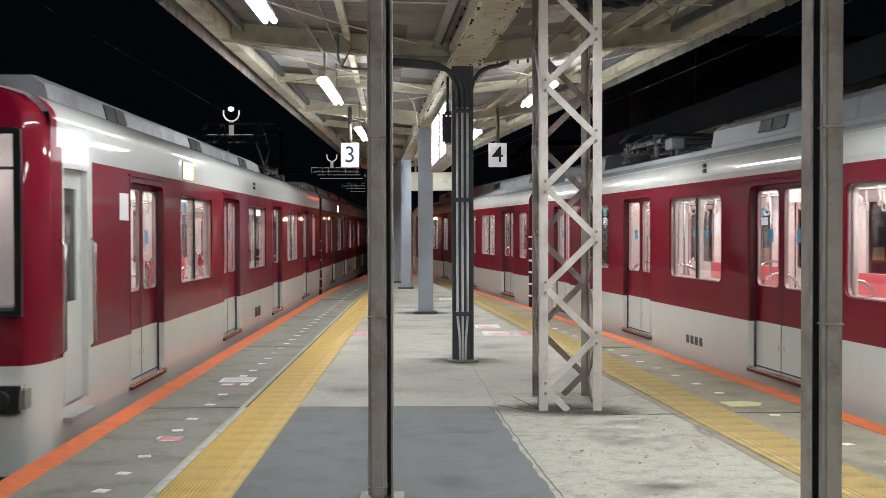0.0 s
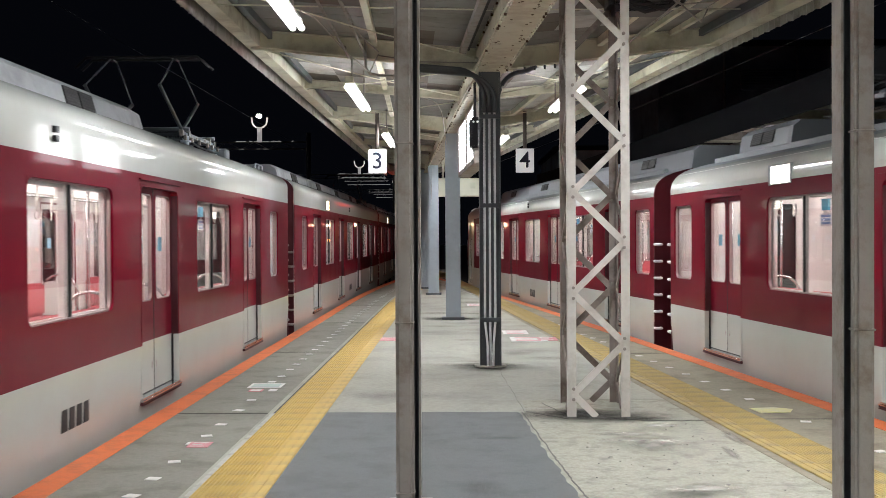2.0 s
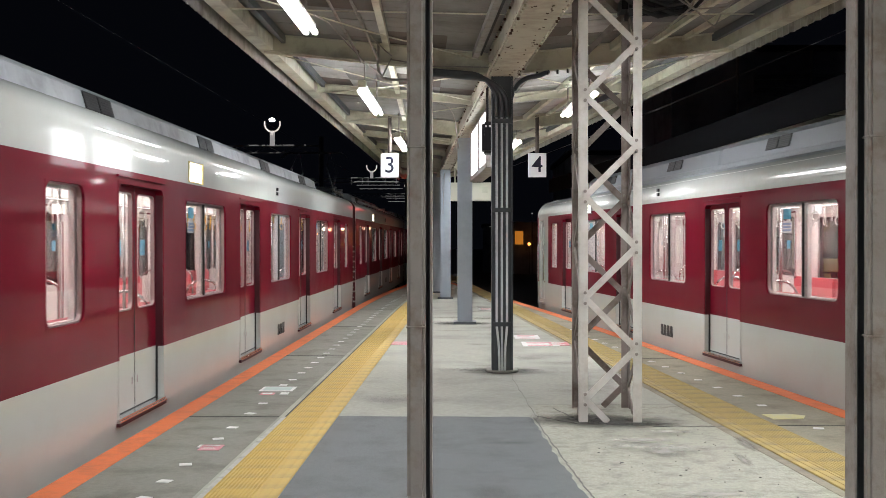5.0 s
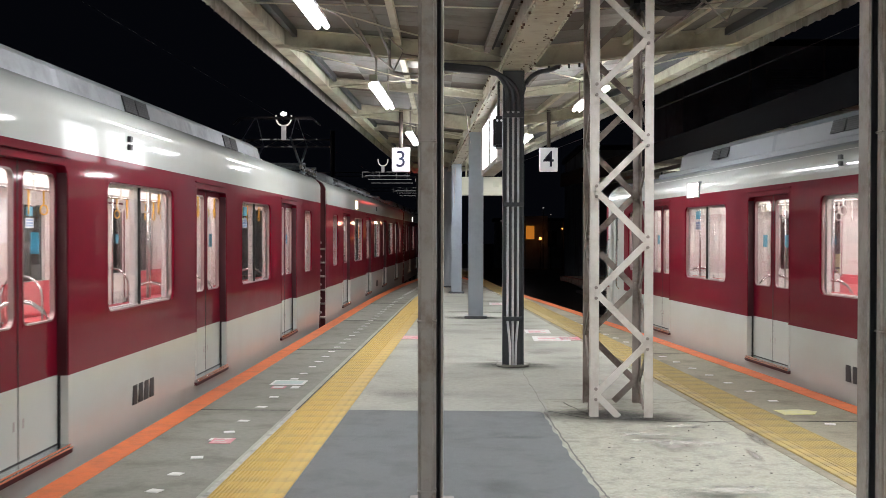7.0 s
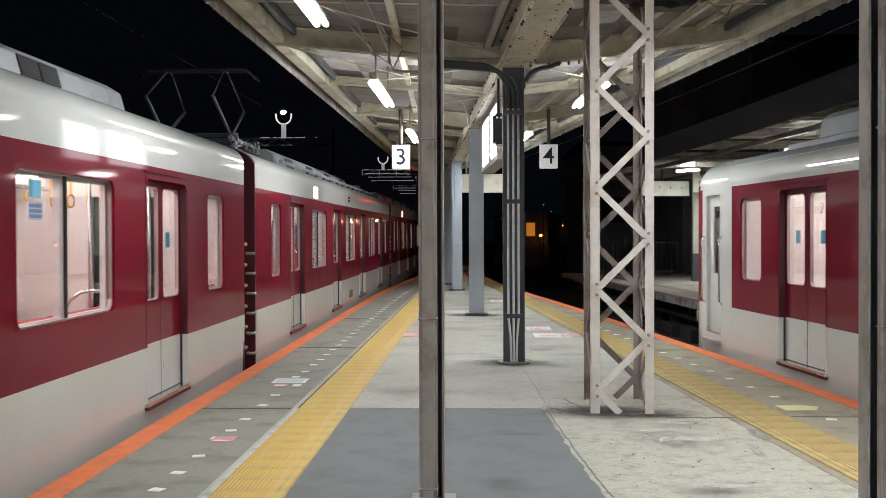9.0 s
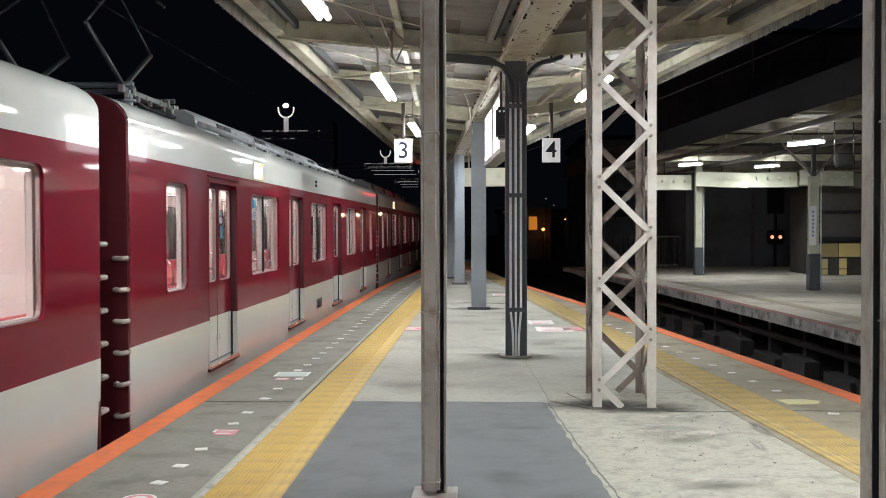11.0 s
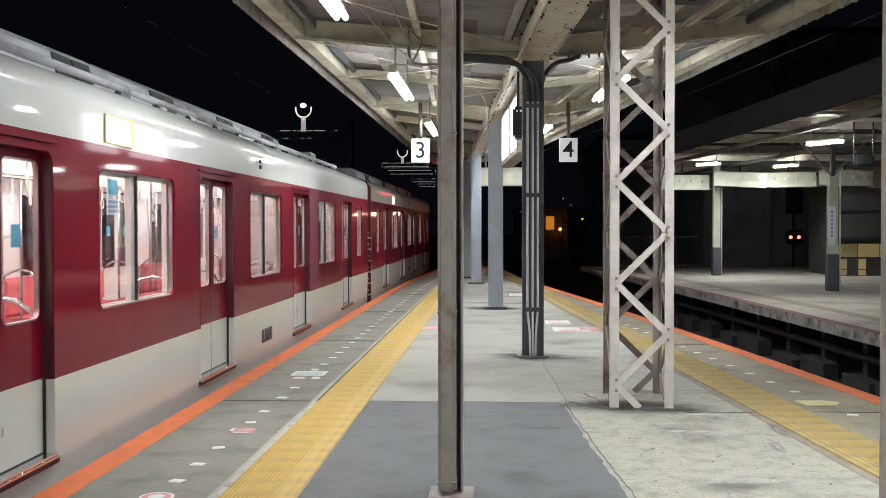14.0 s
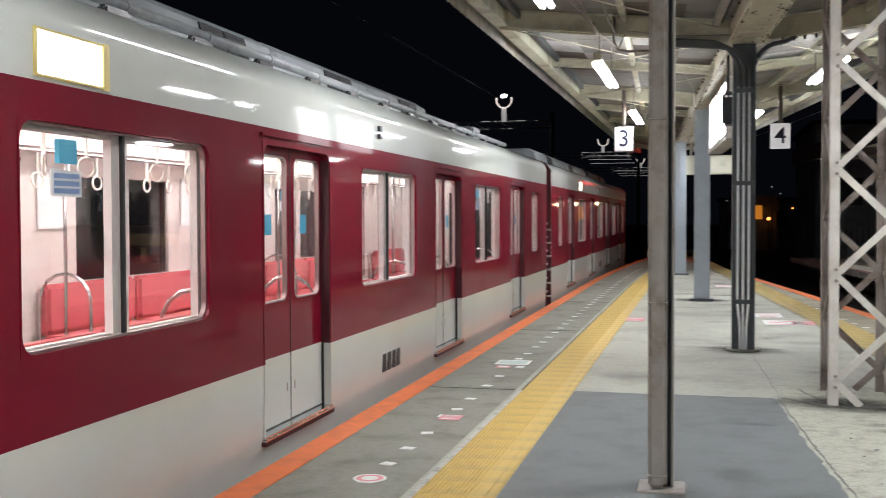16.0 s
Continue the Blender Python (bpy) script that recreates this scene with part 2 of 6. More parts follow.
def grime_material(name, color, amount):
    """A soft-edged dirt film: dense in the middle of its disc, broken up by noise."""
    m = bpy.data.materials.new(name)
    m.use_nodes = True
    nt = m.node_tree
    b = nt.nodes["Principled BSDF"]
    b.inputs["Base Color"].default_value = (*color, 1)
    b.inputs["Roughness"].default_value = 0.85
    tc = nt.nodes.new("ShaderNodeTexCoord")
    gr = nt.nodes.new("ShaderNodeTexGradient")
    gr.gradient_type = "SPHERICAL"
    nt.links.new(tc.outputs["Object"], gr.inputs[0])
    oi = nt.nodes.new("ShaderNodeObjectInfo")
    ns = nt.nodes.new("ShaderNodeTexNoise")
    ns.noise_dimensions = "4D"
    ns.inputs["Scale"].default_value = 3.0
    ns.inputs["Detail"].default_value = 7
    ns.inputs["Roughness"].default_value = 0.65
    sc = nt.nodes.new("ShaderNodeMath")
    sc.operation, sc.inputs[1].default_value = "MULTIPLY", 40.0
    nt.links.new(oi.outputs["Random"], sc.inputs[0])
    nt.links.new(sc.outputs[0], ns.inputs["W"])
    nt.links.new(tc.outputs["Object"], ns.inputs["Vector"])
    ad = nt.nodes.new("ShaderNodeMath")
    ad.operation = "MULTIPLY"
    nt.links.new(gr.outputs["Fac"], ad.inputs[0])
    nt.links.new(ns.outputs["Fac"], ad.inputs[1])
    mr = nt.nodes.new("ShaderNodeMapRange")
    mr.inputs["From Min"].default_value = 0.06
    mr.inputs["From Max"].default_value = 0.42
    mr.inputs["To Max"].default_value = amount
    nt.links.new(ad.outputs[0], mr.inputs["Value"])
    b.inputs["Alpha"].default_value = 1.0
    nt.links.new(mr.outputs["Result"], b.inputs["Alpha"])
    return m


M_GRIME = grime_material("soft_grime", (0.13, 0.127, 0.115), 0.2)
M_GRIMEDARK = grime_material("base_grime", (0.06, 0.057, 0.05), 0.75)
M_PALEWEAR = grime_material("pale_wear", (0.46, 0.45, 0.40), 0.6)


# ---- mesh helpers ----
def box(bm, x0, x1, y0, y1, z0, z1, mi=0, m=None):
    vs = [Vector((x, y, z)) for x in (x0, x1) for y in (y0, y1) for z in (z0, z1)]
    if m is not None:
        vs = [m @ v for v in vs]
    v = [bm.verts.new(p) for p in vs]
    for q in ((0, 1, 3, 2), (4, 6, 7, 5), (0, 4, 5, 1), (2, 3, 7, 6), (0, 2, 6, 4), (1, 5, 7, 3)):
        bm.faces.new([v[i] for i in q]).material_index = mi


def beam(bm, a, b, w, h, up=(0, 0, 1), mi=0):
    """A bar of width w and height h from a to b."""
    a, b, up = Vector(a), Vector(b), Vector(up)
    d = (b - a).normalized()
    s = d.cross(up).normalized()
    u = s.cross(d).normalized()
    vs = []
    for p in (a, b):
        for i, j in ((-1, -1), (1, -1), (1, 1), (-1, 1)):
            vs.append(bm.verts.new(p + s * (i * w / 2) + u * (j * h / 2)))
    for q in ((3, 2, 1, 0), (4, 5, 6, 7), (0, 1, 5, 4), (1, 2, 6, 5), (2, 3, 7, 6), (3, 0, 4, 7)):
        bm.faces.new([vs[i] for i in q]).material_index = mi


def tube(bm, pts, r, seg=8, mi=0, cap=True):
    pts = [Vector(p) for p in pts]
    rings = []
    for i, p in enumerate(pts):
        d = (pts[min(i + 1, len(pts) - 1)] - pts[max(i - 1, 0)]).normalized()
        ref = Vector((0, 0, 1)) if abs(d.z) < 0.9 else Vector((1, 0, 0))
        s = d.cross(ref).normalized()
        u = s.cross(d)
        rings.append([bm.verts.new(p + (s * math.cos(k * math.tau / seg) + u * math.sin(k * math.tau / seg)) * r) for k in range(seg)])
    for a, b in zip(rings, rings[1:]):
        for k in range(seg):
            f = bm.faces.new((a[k], a[(k + 1) % seg], b[(k + 1) % seg], b[k]))
            f.smooth = True
            f.material_index = mi
    if cap:
        bm.faces.new(rings[0][::-1]).material_index = mi
        bm.faces.new(rings[-1]).material_index = mi


def prism(bm, pts, z0, z1, mi=0):
    """A flat outline (x, y) drawn up from z0 to z1."""
    lo = [bm.verts.new((x, y, z0)) for x, y in pts]
    hi = [bm.verts.new((x, y, z1)) for x, y in pts]
    n = len(pts)
    bm.faces.new(lo[::-1]).material_index = mi
    bm.faces.new(hi).material_index = mi
    for i in range(n):
        bm.faces.new((lo[i], lo[(i + 1) % n], hi[(i + 1) % n], hi[i])).material_index = mi


def mesh_of(name, bm, mats, fix=True):
    if fix:
        bmesh.ops.recalc_face_normals(bm, faces=bm.faces)
    me = bpy.data.meshes.new(name)
    bm.to_mesh(me)
    bm.free()
    for m in (mats if isinstance(mats, (list, tuple)) else [mats]):
        me.materials.append(m)
    return me


def part(name, bm, mats, parent=None, label="", fix=True):
    ob = new(name, mesh_of(name, bm, mats, fix))
    if parent is not None:
        ob.parent = parent
    if label:
        ob["label"] = label
    return ob


def share(name, me, parent, x=0, y=0, z=0, rz=0, label=""):
    ob = new(name, me)
    ob.parent = parent
    ob.matrix_basis = pose(x, y, z, 0, 0, rz)
    if label:
        ob["label"] = label
    return ob


def bevel(bm, w, seg=2):
    bmesh.ops.bevel(bm, geom=list(bm.edges), offset=w, segments=seg, affect="EDGES", clamp_overlap=True)


def rrect(w, h, r, n=4):
    """A rounded rectangle round the origin, as a list of (a, b)."""
    out = []
    for cx, cy, a0 in ((w / 2 - r, h / 2 - r, 0), (-w / 2 + r, h / 2 - r, 90), (-w / 2 + r, -h / 2 + r, 180), (w / 2 - r, -h / 2 + r, 270)):
        for k in range(n + 1):
            a = radians(a0 + 90 * k / n)
            out.append((cx + r * math.cos(a), cy + r * math.sin(a)))
    return out


def ring_yz(bm, inner, outer, cy, cz, x0, x1, mi=0):
    """A flat ring between two outlines with the same number of points, in the yz plane, x0 to x1 thick."""
    n = len(inner)
    L = [[bm.verts.new((x, cy + a, cz + b)) for a, b in o] for x in (x0, x1) for o in (inner, outer)]
    for i in range(n):
        j = (i + 1) % n
        for a, b in ((0, 1), (1, 3), (3, 2), (2, 0)):
            bm.faces.new((L[a][i], L[a][j], L[b][j], L[b][i])).material_index = mi


def square_like(o, w, h):
    """The points of outline o pushed out onto the rectangle w x h."""
    out = []
    n = len(o) // 4
    for k, (cx, cy) in enumerate(((w / 2, h / 2), (-w / 2, h / 2), (-w / 2, -h / 2), (w / 2, -h / 2))):
        for i in range(n):
            a, b = o[k * n + i]
            if i * 2 < n - 1:
                p = (cx, b) if k % 2 == 0 else (a, cy)
            elif i * 2 > n - 1:
                p = (a, cy) if k % 2 == 0 else (cx, b)
            else:
                p = (cx, cy)
            out.append(p)
    return out


# ---- plan of the station (platform top is z = 0, y runs along the left-hand track) ----
def edge_left(y):
    return -2.67 + (0.0 if y < 24 else 0.004 * (y - 24) ** 2 * 0.5)


def edge_right(y):
    return 3.44 - 0.105 * (y - 10) - 0.0009 * (y - 10) ** 2 if y > 0 else 4.40 - 0.087 * y


def edge_far(y):
    """The edge of the opposite platform."""
    return 6.35 - 0.022 * y - 0.00105 * y * y


def yellow_right(y):
    """The middle of the right-hand yellow strip."""
    return 2.52 - 0.0815 * (y - 7.22)


def axis(y):
    return 0.41 - 0.0614 * (y - 12.78)


def eave_left(y):
    return -2.69 + 0.005 * y


def eave_right(y):
    return min(3.37 - 0.123 * (y - 12.5) + (0.004 * (12.5 - y) ** 2 if 3 < y < 12.5 else 0.36 if y <= 3 else 0.0), edge_right(y) + 0.3)


RAIL_Z = -1.05
GROUND_Z = -1.28


def strip(bm, f0, f1, ys, z0, z1, mi=0):
    """A slab between the curves x = f0(y) and x = f1(y)."""
    rows = [[bm.verts.new((f(y), y, z)) for f, z in ((f0, z1), (f1, z1), (f1, z0), (f0, z0))] for y in ys]
    for a, b in zip(rows, rows[1:]):
        for k in range(4):
            bm.faces.new((a[k], a[(k + 1) % 4], b[(k + 1) % 4], b[k])).material_index = mi
    bm.faces.new(rows[0]).material_index = mi
    bm.faces.new(rows[-1][::-1]).material_index = mi


def span(a, b, step):
    n = max(1, round((b - a) / step))
    return [a + (b - a) * i / n for i in range(n + 1)]


YS = span(-16, 52, 1.0)


def build_ground():
    bm = bmesh.new()
    box(bm, -400, 400, -400, 400, GROUND_Z - 0.5, GROUND_Z)
    tagged(part("ground", bm, M_BALLAST), "dark ballast ground of a railway station at night", "ground", kind="structure")


def build_platform():
    bm = bmesh.new()
    strip(bm, lambda y: edge_left(y) + 0.06, lambda y: edge_right(y) - 0.06, YS, GROUND_Z, -0.14)
    strip(bm, lambda y: edge_left(y) + 0.2, lambda y: edge_left(y) + 1.0, YS, -0.14, 0.0, 2)
    strip(bm, lambda y: edge_left(y) + 1.0, lambda y: axis(y) + 0.6 if y > 10.2 else min(0.62, axis(y) + 0.6), sorted(YS + [10.19, 10.21]), -0.14, -0.001, 0)
    strip(bm, lambda y: axis(y) + 0.6, lambda y: yellow_right(y) - 0.3, span(10.2, 52, 1), -0.14, -0.001, 0)
    strip(bm, lambda y: 0.62 + 0.0 * y, lambda y: yellow_right(y) - 0.3, span(-16, 10.2, 1), -0.14, -0.003, 1)
    strip(bm, lambda y: yellow_right(y) - 0.3, lambda y: edge_right(y) - 0.2, YS, -0.14, 0.0, 3)
    fl = part("platform_floor", bm, [M_CONCRETE, M_OLDCON, M_EDGECON, M_BROWNCON])
    tagged(fl, "worn grey concrete island platform with patched surface", "platform", kind="structure")
    for name, f0, f1 in (("edge_coping", lambda y: edge_left(y), lambda y: edge_left(y) + 0.2), ("edge_coping", lambda y: edge_right(y) - 0.2, lambda y: edge_right(y))):
        bm = bmesh.new()
        strip(bm, f0, f1, YS, -0.16, 0.004)
        part(name, bm, M_ORANGE, fl, "orange painted platform edge")
    bm = bmesh.new()
    rnd = random.Random(8)
    knots = [(-6, 0.98), (4.5, 0.86), (6.09, 0.75), (7.51, 0.65), (9.43, 0.55)]
    edge = []
    for y in span(-6, 9.43, 0.09):
        (ya, xa), (yb, xb) = next((p, q) for p, q in zip(knots, knots[1:]) if y <= q[0] + 1e-6)
        edge.append((xa + (xb - xa) * (y - ya) / (yb - ya) + rnd.uniform(-0.014, 0.014), y))
    edge += [(0.55 - 0.17 * k, 9.44 + rnd.uniform(-0.012, 0.012)) for k in range(1, 10)]
    prism(bm, [(-1.145, -6)] + edge + [(-1.145, 9.45)], -0.02, 0.006)
    part("grey_patch", bm, M_ASPHALT, fl, "dark grey coated patch of floor")
    return fl


def build_tactile(fl):
    """The yellow strips: rows of 0.3 m guiding tiles with raised dots or bars."""
    def tile(dots, mat):
        bm = bmesh.new()
        box(bm, -0.1492, 0.1492, -0.1492, 0.1492, -0.01, 0.006)
        if dots:
            for i in range(12):
                for j in range(12):
                    x, y = -0.1375 + 0.025 * i, -0.1375 + 0.025 * j
                    lo = [bm.verts.new((x + u * 0.0085, y + v * 0.0085, 0.006)) for u, v in ((-1, -1), (1, -1), (1, 1), (-1, 1))]
                    hi = [bm.verts.new((x + u * 0.006, y + v * 0.006, 0.0094)) for u, v in ((-1, -1), (1, -1), (1, 1), (-1, 1))]
                    bm.faces.new(hi)
                    for q in range(4):
                        bm.faces.new((lo[q], lo[(q + 1) % 4], hi[(q + 1) % 4], hi[q]))
        else:
            for i in range(4):
                x = -0.1125 + 0.075 * i
                box(bm, x - 0.012, x + 0.012, -0.135, 0.135, 0.006, 0.011)
        return mesh_of("yellow_tile", bm, mat)

    def border(mat):
        bm = bmesh.new()
        box(bm, -0.073, 0.073, -0.1495, 0.1495, -0.01, 0.006)
        for u, hw in ((-0.06, 0.009), (0.0, 0.016), (0.052, 0.009)):
            box(bm, u - hw, u + hw, -0.1495, 0.1495, 0.006, 0.0095)
        return mesh_of("yellow_border_tile", bm, mat)

    dot, bar = tile(True, M_YELLOW), border(M_YELLOW)
    worn_dot, worn_bar = tile(True, M_WORNYELLOW), border(M_WORNYELLOW)
    for k in range(75):
        y = 3.2 + 0.3 * k
        share("yellow_tile", dot, fl, edge_left(y) + 1.22, y, 0.0)
        share("yellow_border_tile", bar, fl, edge_left(y) + 1.4432, y, 0.0)
        a = 4.66
        share("yellow_tile", worn_dot, fl, yellow_right(y) + 0.075, y, 0.0, a)
        share("yellow_border_tile", worn_bar, fl, yellow_right(y) - 0.152, y, 0.0, a)
    for lo, hi, mat in ((lambda y: edge_left(y) + 1.07, lambda y: edge_left(y) + 1.52, M_YELLOW), (lambda y: yellow_right(y) - 0.225, lambda y: yellow_right(y) + 0.225, M_WORNYELLOW)):
        bm = bmesh.new()
        for y0, y1 in ((-8, 3.05), (25.56, 50)):
            strip(bm, lo, hi, span(y0, y1, 1), -0.01, 0.006)
        part("far_yellow_strip", bm, mat, fl)
    bm = bmesh.new()
    strip(bm, lambda y: edge_left(y) + 1.03, lambda y: edge_left(y) + 1.066, span(-8, 9.43, 0.7), -0.01, 0.003)
    part("light_border_line", bm, M_BORDER, fl)
    bm = bmesh.new()
    strip(bm, lambda y: edge_left(y) + 1.05, lambda y: edge_left(y) + 1.066, span(9.43, 26, 0.7), -0.01, 0.002)
    part("dark_border_joint", bm, M_JOINT, fl)


def build_marks(fl):
    bm = bmesh.new()
    box(bm, -0.043, 0.043, -0.04, 0.04, -0.01, 0.004)
    dash = mesh_of("white_dash", bm, M_WPAINT)
    near = (4.9, 5.45, 5.95, 6.41, 6.87, 7.39, 8.36, 8.87, 9.6, 10.2, 11.96, 12.58, 13.1, 13.66)
    for k, y in enumerate(near + tuple(14.24 + 0.58 * i for i in range(32))):
        share("white_dash", dash, fl, edge_left(y) + 0.708, y, 0.0, 20 * math.sin(k * 7.7))
    for k in range(50):
        y = 5.2 + 0.62 * k
        share("white_dash", dash, fl, edge_right(y) - 0.645, y, 0.0, 20 * math.sin(k * 5.1))
    for x, y, w, l, m in ((-1.93, 8.0, 0.16, 0.2, M_PINK), (-1.04, 16.3, 0.3, 0.5, M_PINK), (0.96, 17.4, 0.4, 0.7, M_WPAINT), (1.1, 16.2, 0.55, 0.7, M_WPAINT), (1.38, 16.25, 0.3, 0.5, M_PINK), (-1.96, 8.05, 0.16, 0.1, M_WPAINT), (0.45, 24.5, 0.4, 0.8, M_WPAINT), (-0.95, 24.0, 0.3, 0.6, M_WPAINT)):
        bm = bmesh.new()
        box(bm, x - w / 2, x + w / 2, y - l / 2, y + l / 2, -0.01, 0.005)
        for k in range(3):
            y0 = y - l / 2 + l / 3 * (k + 0.3)
            box(bm, x - w * 0.36, x + w * (0.3, 0.12, 0.34)[k], y0, y0 + l * 0.09, 0.0, 0.0062, 1)
        part("floor_marking", bm, [m, M_PINK if m is M_WPAINT else M_WPAINT], fl)
    bm = bmesh.new()
    prism(bm, [(2.66, 9.36), (2.93, 9.40), (3.0, 9.56), (2.86, 9.66), (2.63, 9.62)], -0.01, 0.005)
    part("worn_label", bm, M_LABEL, fl, "worn pale yellow floor label")
    for x0, x1, y0, y1, z, m in ((-2.17, -1.82, 11.04, 11.37, 0.0045, M_WPAINT), (-2.14, -1.85, 11.09, 11.31, 0.006, M_TEAL), (-2.03, -1.95, 11.45, 11.56, 0.0045, M_WPAINT), (-2.11, -1.97, 10.78, 10.92, 0.0045, M_PINK), (-2.09, -1.99, 10.8, 10.9, 0.006, M_WPAINT), (-1.91, -1.83, 10.8, 10.94, 0.0045, M_WPAINT)):
        bm = bmesh.new()
        box(bm, x0, x1, y0, y1, -0.01, z)
        part("floor_marking", bm, m, fl)
    ring = [(0.1 * math.cos(k * math.tau / 20), 0.1 * math.sin(k * math.tau / 20)) for k in range(20)]
    for k, m in ((1.0, M_WPAINT), (0.82, M_PINK), (0.5, M_WPAINT)):
        bm = bmesh.new()
        prism(bm, [(-1.96 + x * k, 6.02 + y * k) for x, y in ring], -0.01, 0.0045 + 0.001 * (1 - k))
        part("round_marking", bm, m, fl, "round red and white floor label")


# ---- canopy ----
def build_canopy():
    ys = span(-8, 39, 1.0)
    zc, ze = 3.80, 4.06
    bm = bmesh.new()
    rnd = random.Random(11)
    for side, f in ((-1, eave_left), (1, eave_right)):
        for y0, y1 in zip(ys, ys[1:]):
            for k0, k1 in ((0.0, 0.22), (0.22, 0.45), (0.45, 0.7), (0.7, 1.0)):
                base = rnd.choice((0, 0, 0, 0, 0, 1, 2))
                for j in range(4):
                    ya, yb = y0 + (y1 - y0) * j / 4 + 0.003, y0 + (y1 - y0) * (j + 1) / 4 - 0.003
                    mi = base
                    dz = rnd.uniform(0, 0.004)
                    vs = []
                    for d2 in (0.0, 0.05):
                        for y, k in ((ya, k0), (yb, k0), (yb, k1), (ya, k1)):
                            c, e = axis(y), f(y)
                            vs.append(bm.verts.new((c + (e - c) * k, y, zc + (ze - zc) * k + dz + d2)))
                    for q in ((0, 1, 2, 3), (7, 6, 5, 4), (0, 4, 5, 1), (1, 5, 6, 2), (2, 6, 7, 3), (3, 7, 4, 0)):
                        bm.faces.new([vs[i] for i in q]).material_index = mi
        rows = [[bm.verts.new((x, y, z)) for x, z in ((axis(y), zc + 0.075), (f(y), ze + 0.075))] for y in ys]
        for a, b in zip(rows, rows[1:]):
            bm.faces.new((a[0], a[1], b[1], b[0])).material_index = 2
    ceiling = part("canopy_roof", bm, [M_ROOFSHEET, M_ROOFLIGHT, M_ROOFDARK])
    tagged(ceiling, "weathered brown sheet roof of the platform canopy", "canopy roof", kind="structure")
    bm = bmesh.new()
    for side, f in ((-1, eave_left), (1, eave_right)):
        # corrugated sheet edge
        rows = []
        for k, y in enumerate(span(-8, 39, 0.075)):
            w = 0.012 * (1 if k % 2 else -1)
            lo = ze - 0.25 - (0.012 if k % 4 < 2 else 0.0)
            rows.append([bm.verts.new((f(y) + side * w, y, z)) for z in (lo, ze + 0.07)])
        for a, b in zip(rows, rows[1:]):
            bm.faces.new((a[0], a[1], b[1], b[0]))
    fas = part("canopy_fascia", bm, M_FASCIA)
    fas.modifiers.new("thick", "SOLIDIFY").thickness = 0.01
    tagged(fas, "stained corrugated fascia along the canopy eaves", "fascia", kind="structure")
    for side, f in ((-1, eave_left), (1, eave_right)):
        bm = bmesh.new()
        strip(bm, lambda y: f(y) - side * 0.30, lambda y: f(y) - side * 0.22, ys, ze - 0.20, ze - 0.05)
        strip(bm, lambda y: f(y) - side * 0.30, lambda y: f(y) - side * 0.14, ys, ze - 0.22, ze - 0.20)
        tagged(part("eave_beam", bm, M_STEELCREAM), "cream painted steel beam along the eaves", "beam", kind="structure")
    # cross frames
    frames = [-5.7, -2.0, 1.7, 5.4, 9.1, 12.78, 16.45, 20.1, 23.3, 26.3, 29.1, 32.5, 36.0]
    for y in frames:
        bm = bmesh.new()
        c = axis(y)
        main = y in (12.78, 20.1, 29.1, 5.4)
        h = 0.26 if main else 0.14
        for f in (eave_left, eave_right):
            e = f(y)
            sg = -1 if e < c else 1
            for k in (0,):
                a, b = Vector((c, y, zc - h / 2 - 0.02)), Vector((e - sg * 0.2, y, ze - 0.12))
                beam(bm, a, b, 0.012, h)
                for s in (-1, 1):
                    beam(bm, a + Vector((0, 0, s * (h / 2 - 0.01))), b + Vector((0, 0, s * (h / 2 - 0.01) * 0.8)), 0.11, 0.014)
        tagged(part("canopy_frame", bm, M_STEELCREAM), "cream painted steel cross beam with rust streaks", "beam", group="canopy beams", kind="structure")
    # purlins
    for k in (0.45, 0.86):
        for f in (eave_left, eave_right):
            bm = bmesh.new()
            for y0, y1 in zip(frames, frames[1:]):
                p = [Vector((axis(y) + (f(y) - axis(y)) * k, y, zc + (ze - zc) * k - 0.05)) for y in (y0, y1)]
                beam(bm, p[0], p[1], 0.07 if k < 0.5 else 0.05, 0.09)
            tagged(part("canopy_purlin", bm, M_STEELCREAM if k < 0.5 else M_DARKGREY), ("cream painted" if k < 0.5 else "dark grey") + " steel purlin under the canopy", "purlin", group="canopy purlins", kind="structure")
    for k in (0.62, 0.74):
        bm = bmesh.new()
        for y0, y1 in zip(frames, frames[1:]):
            p = [Vector((axis(y) + (eave_right(y) - axis(y)) * k, y, zc + (ze - zc) * k - 0.03)) for y in (y0, y1)]
            beam(bm, p[0], p[1], 0.05, 0.06)
        tagged(part("canopy_purlin", bm, M_STEELCREAM), "slim cream painted steel purlin under the canopy", "purlin", group="canopy purlins", kind="structure")
    # central girder
    bm = bmesh.new()
    for y0, y1, w in ((-3, 12.78, 0.3), (12.78, 32.5, 0.22)):
        a, b = Vector((axis(y0), y0, 3.66)), Vector((axis(y1), y1, 3.66))
        beam(bm, a + Vector((-w / 2, 0, 0)), b + Vector((-w / 2, 0, 0)), 0.02, 0.28)
        beam(bm, a + Vector((w / 2, 0, 0)), b + Vector((w / 2, 0, 0)), 0.02, 0.28)
        beam(bm, a + Vector((0, 0, -0.145)), b + Vector((0, 0, -0.145)), w + 0.1, 0.02)
    girder = part("canopy_girder", bm, M_RUSTY)
    sound, rusted, flakes = bmesh.new(), bmesh.new(), bmesh.new()
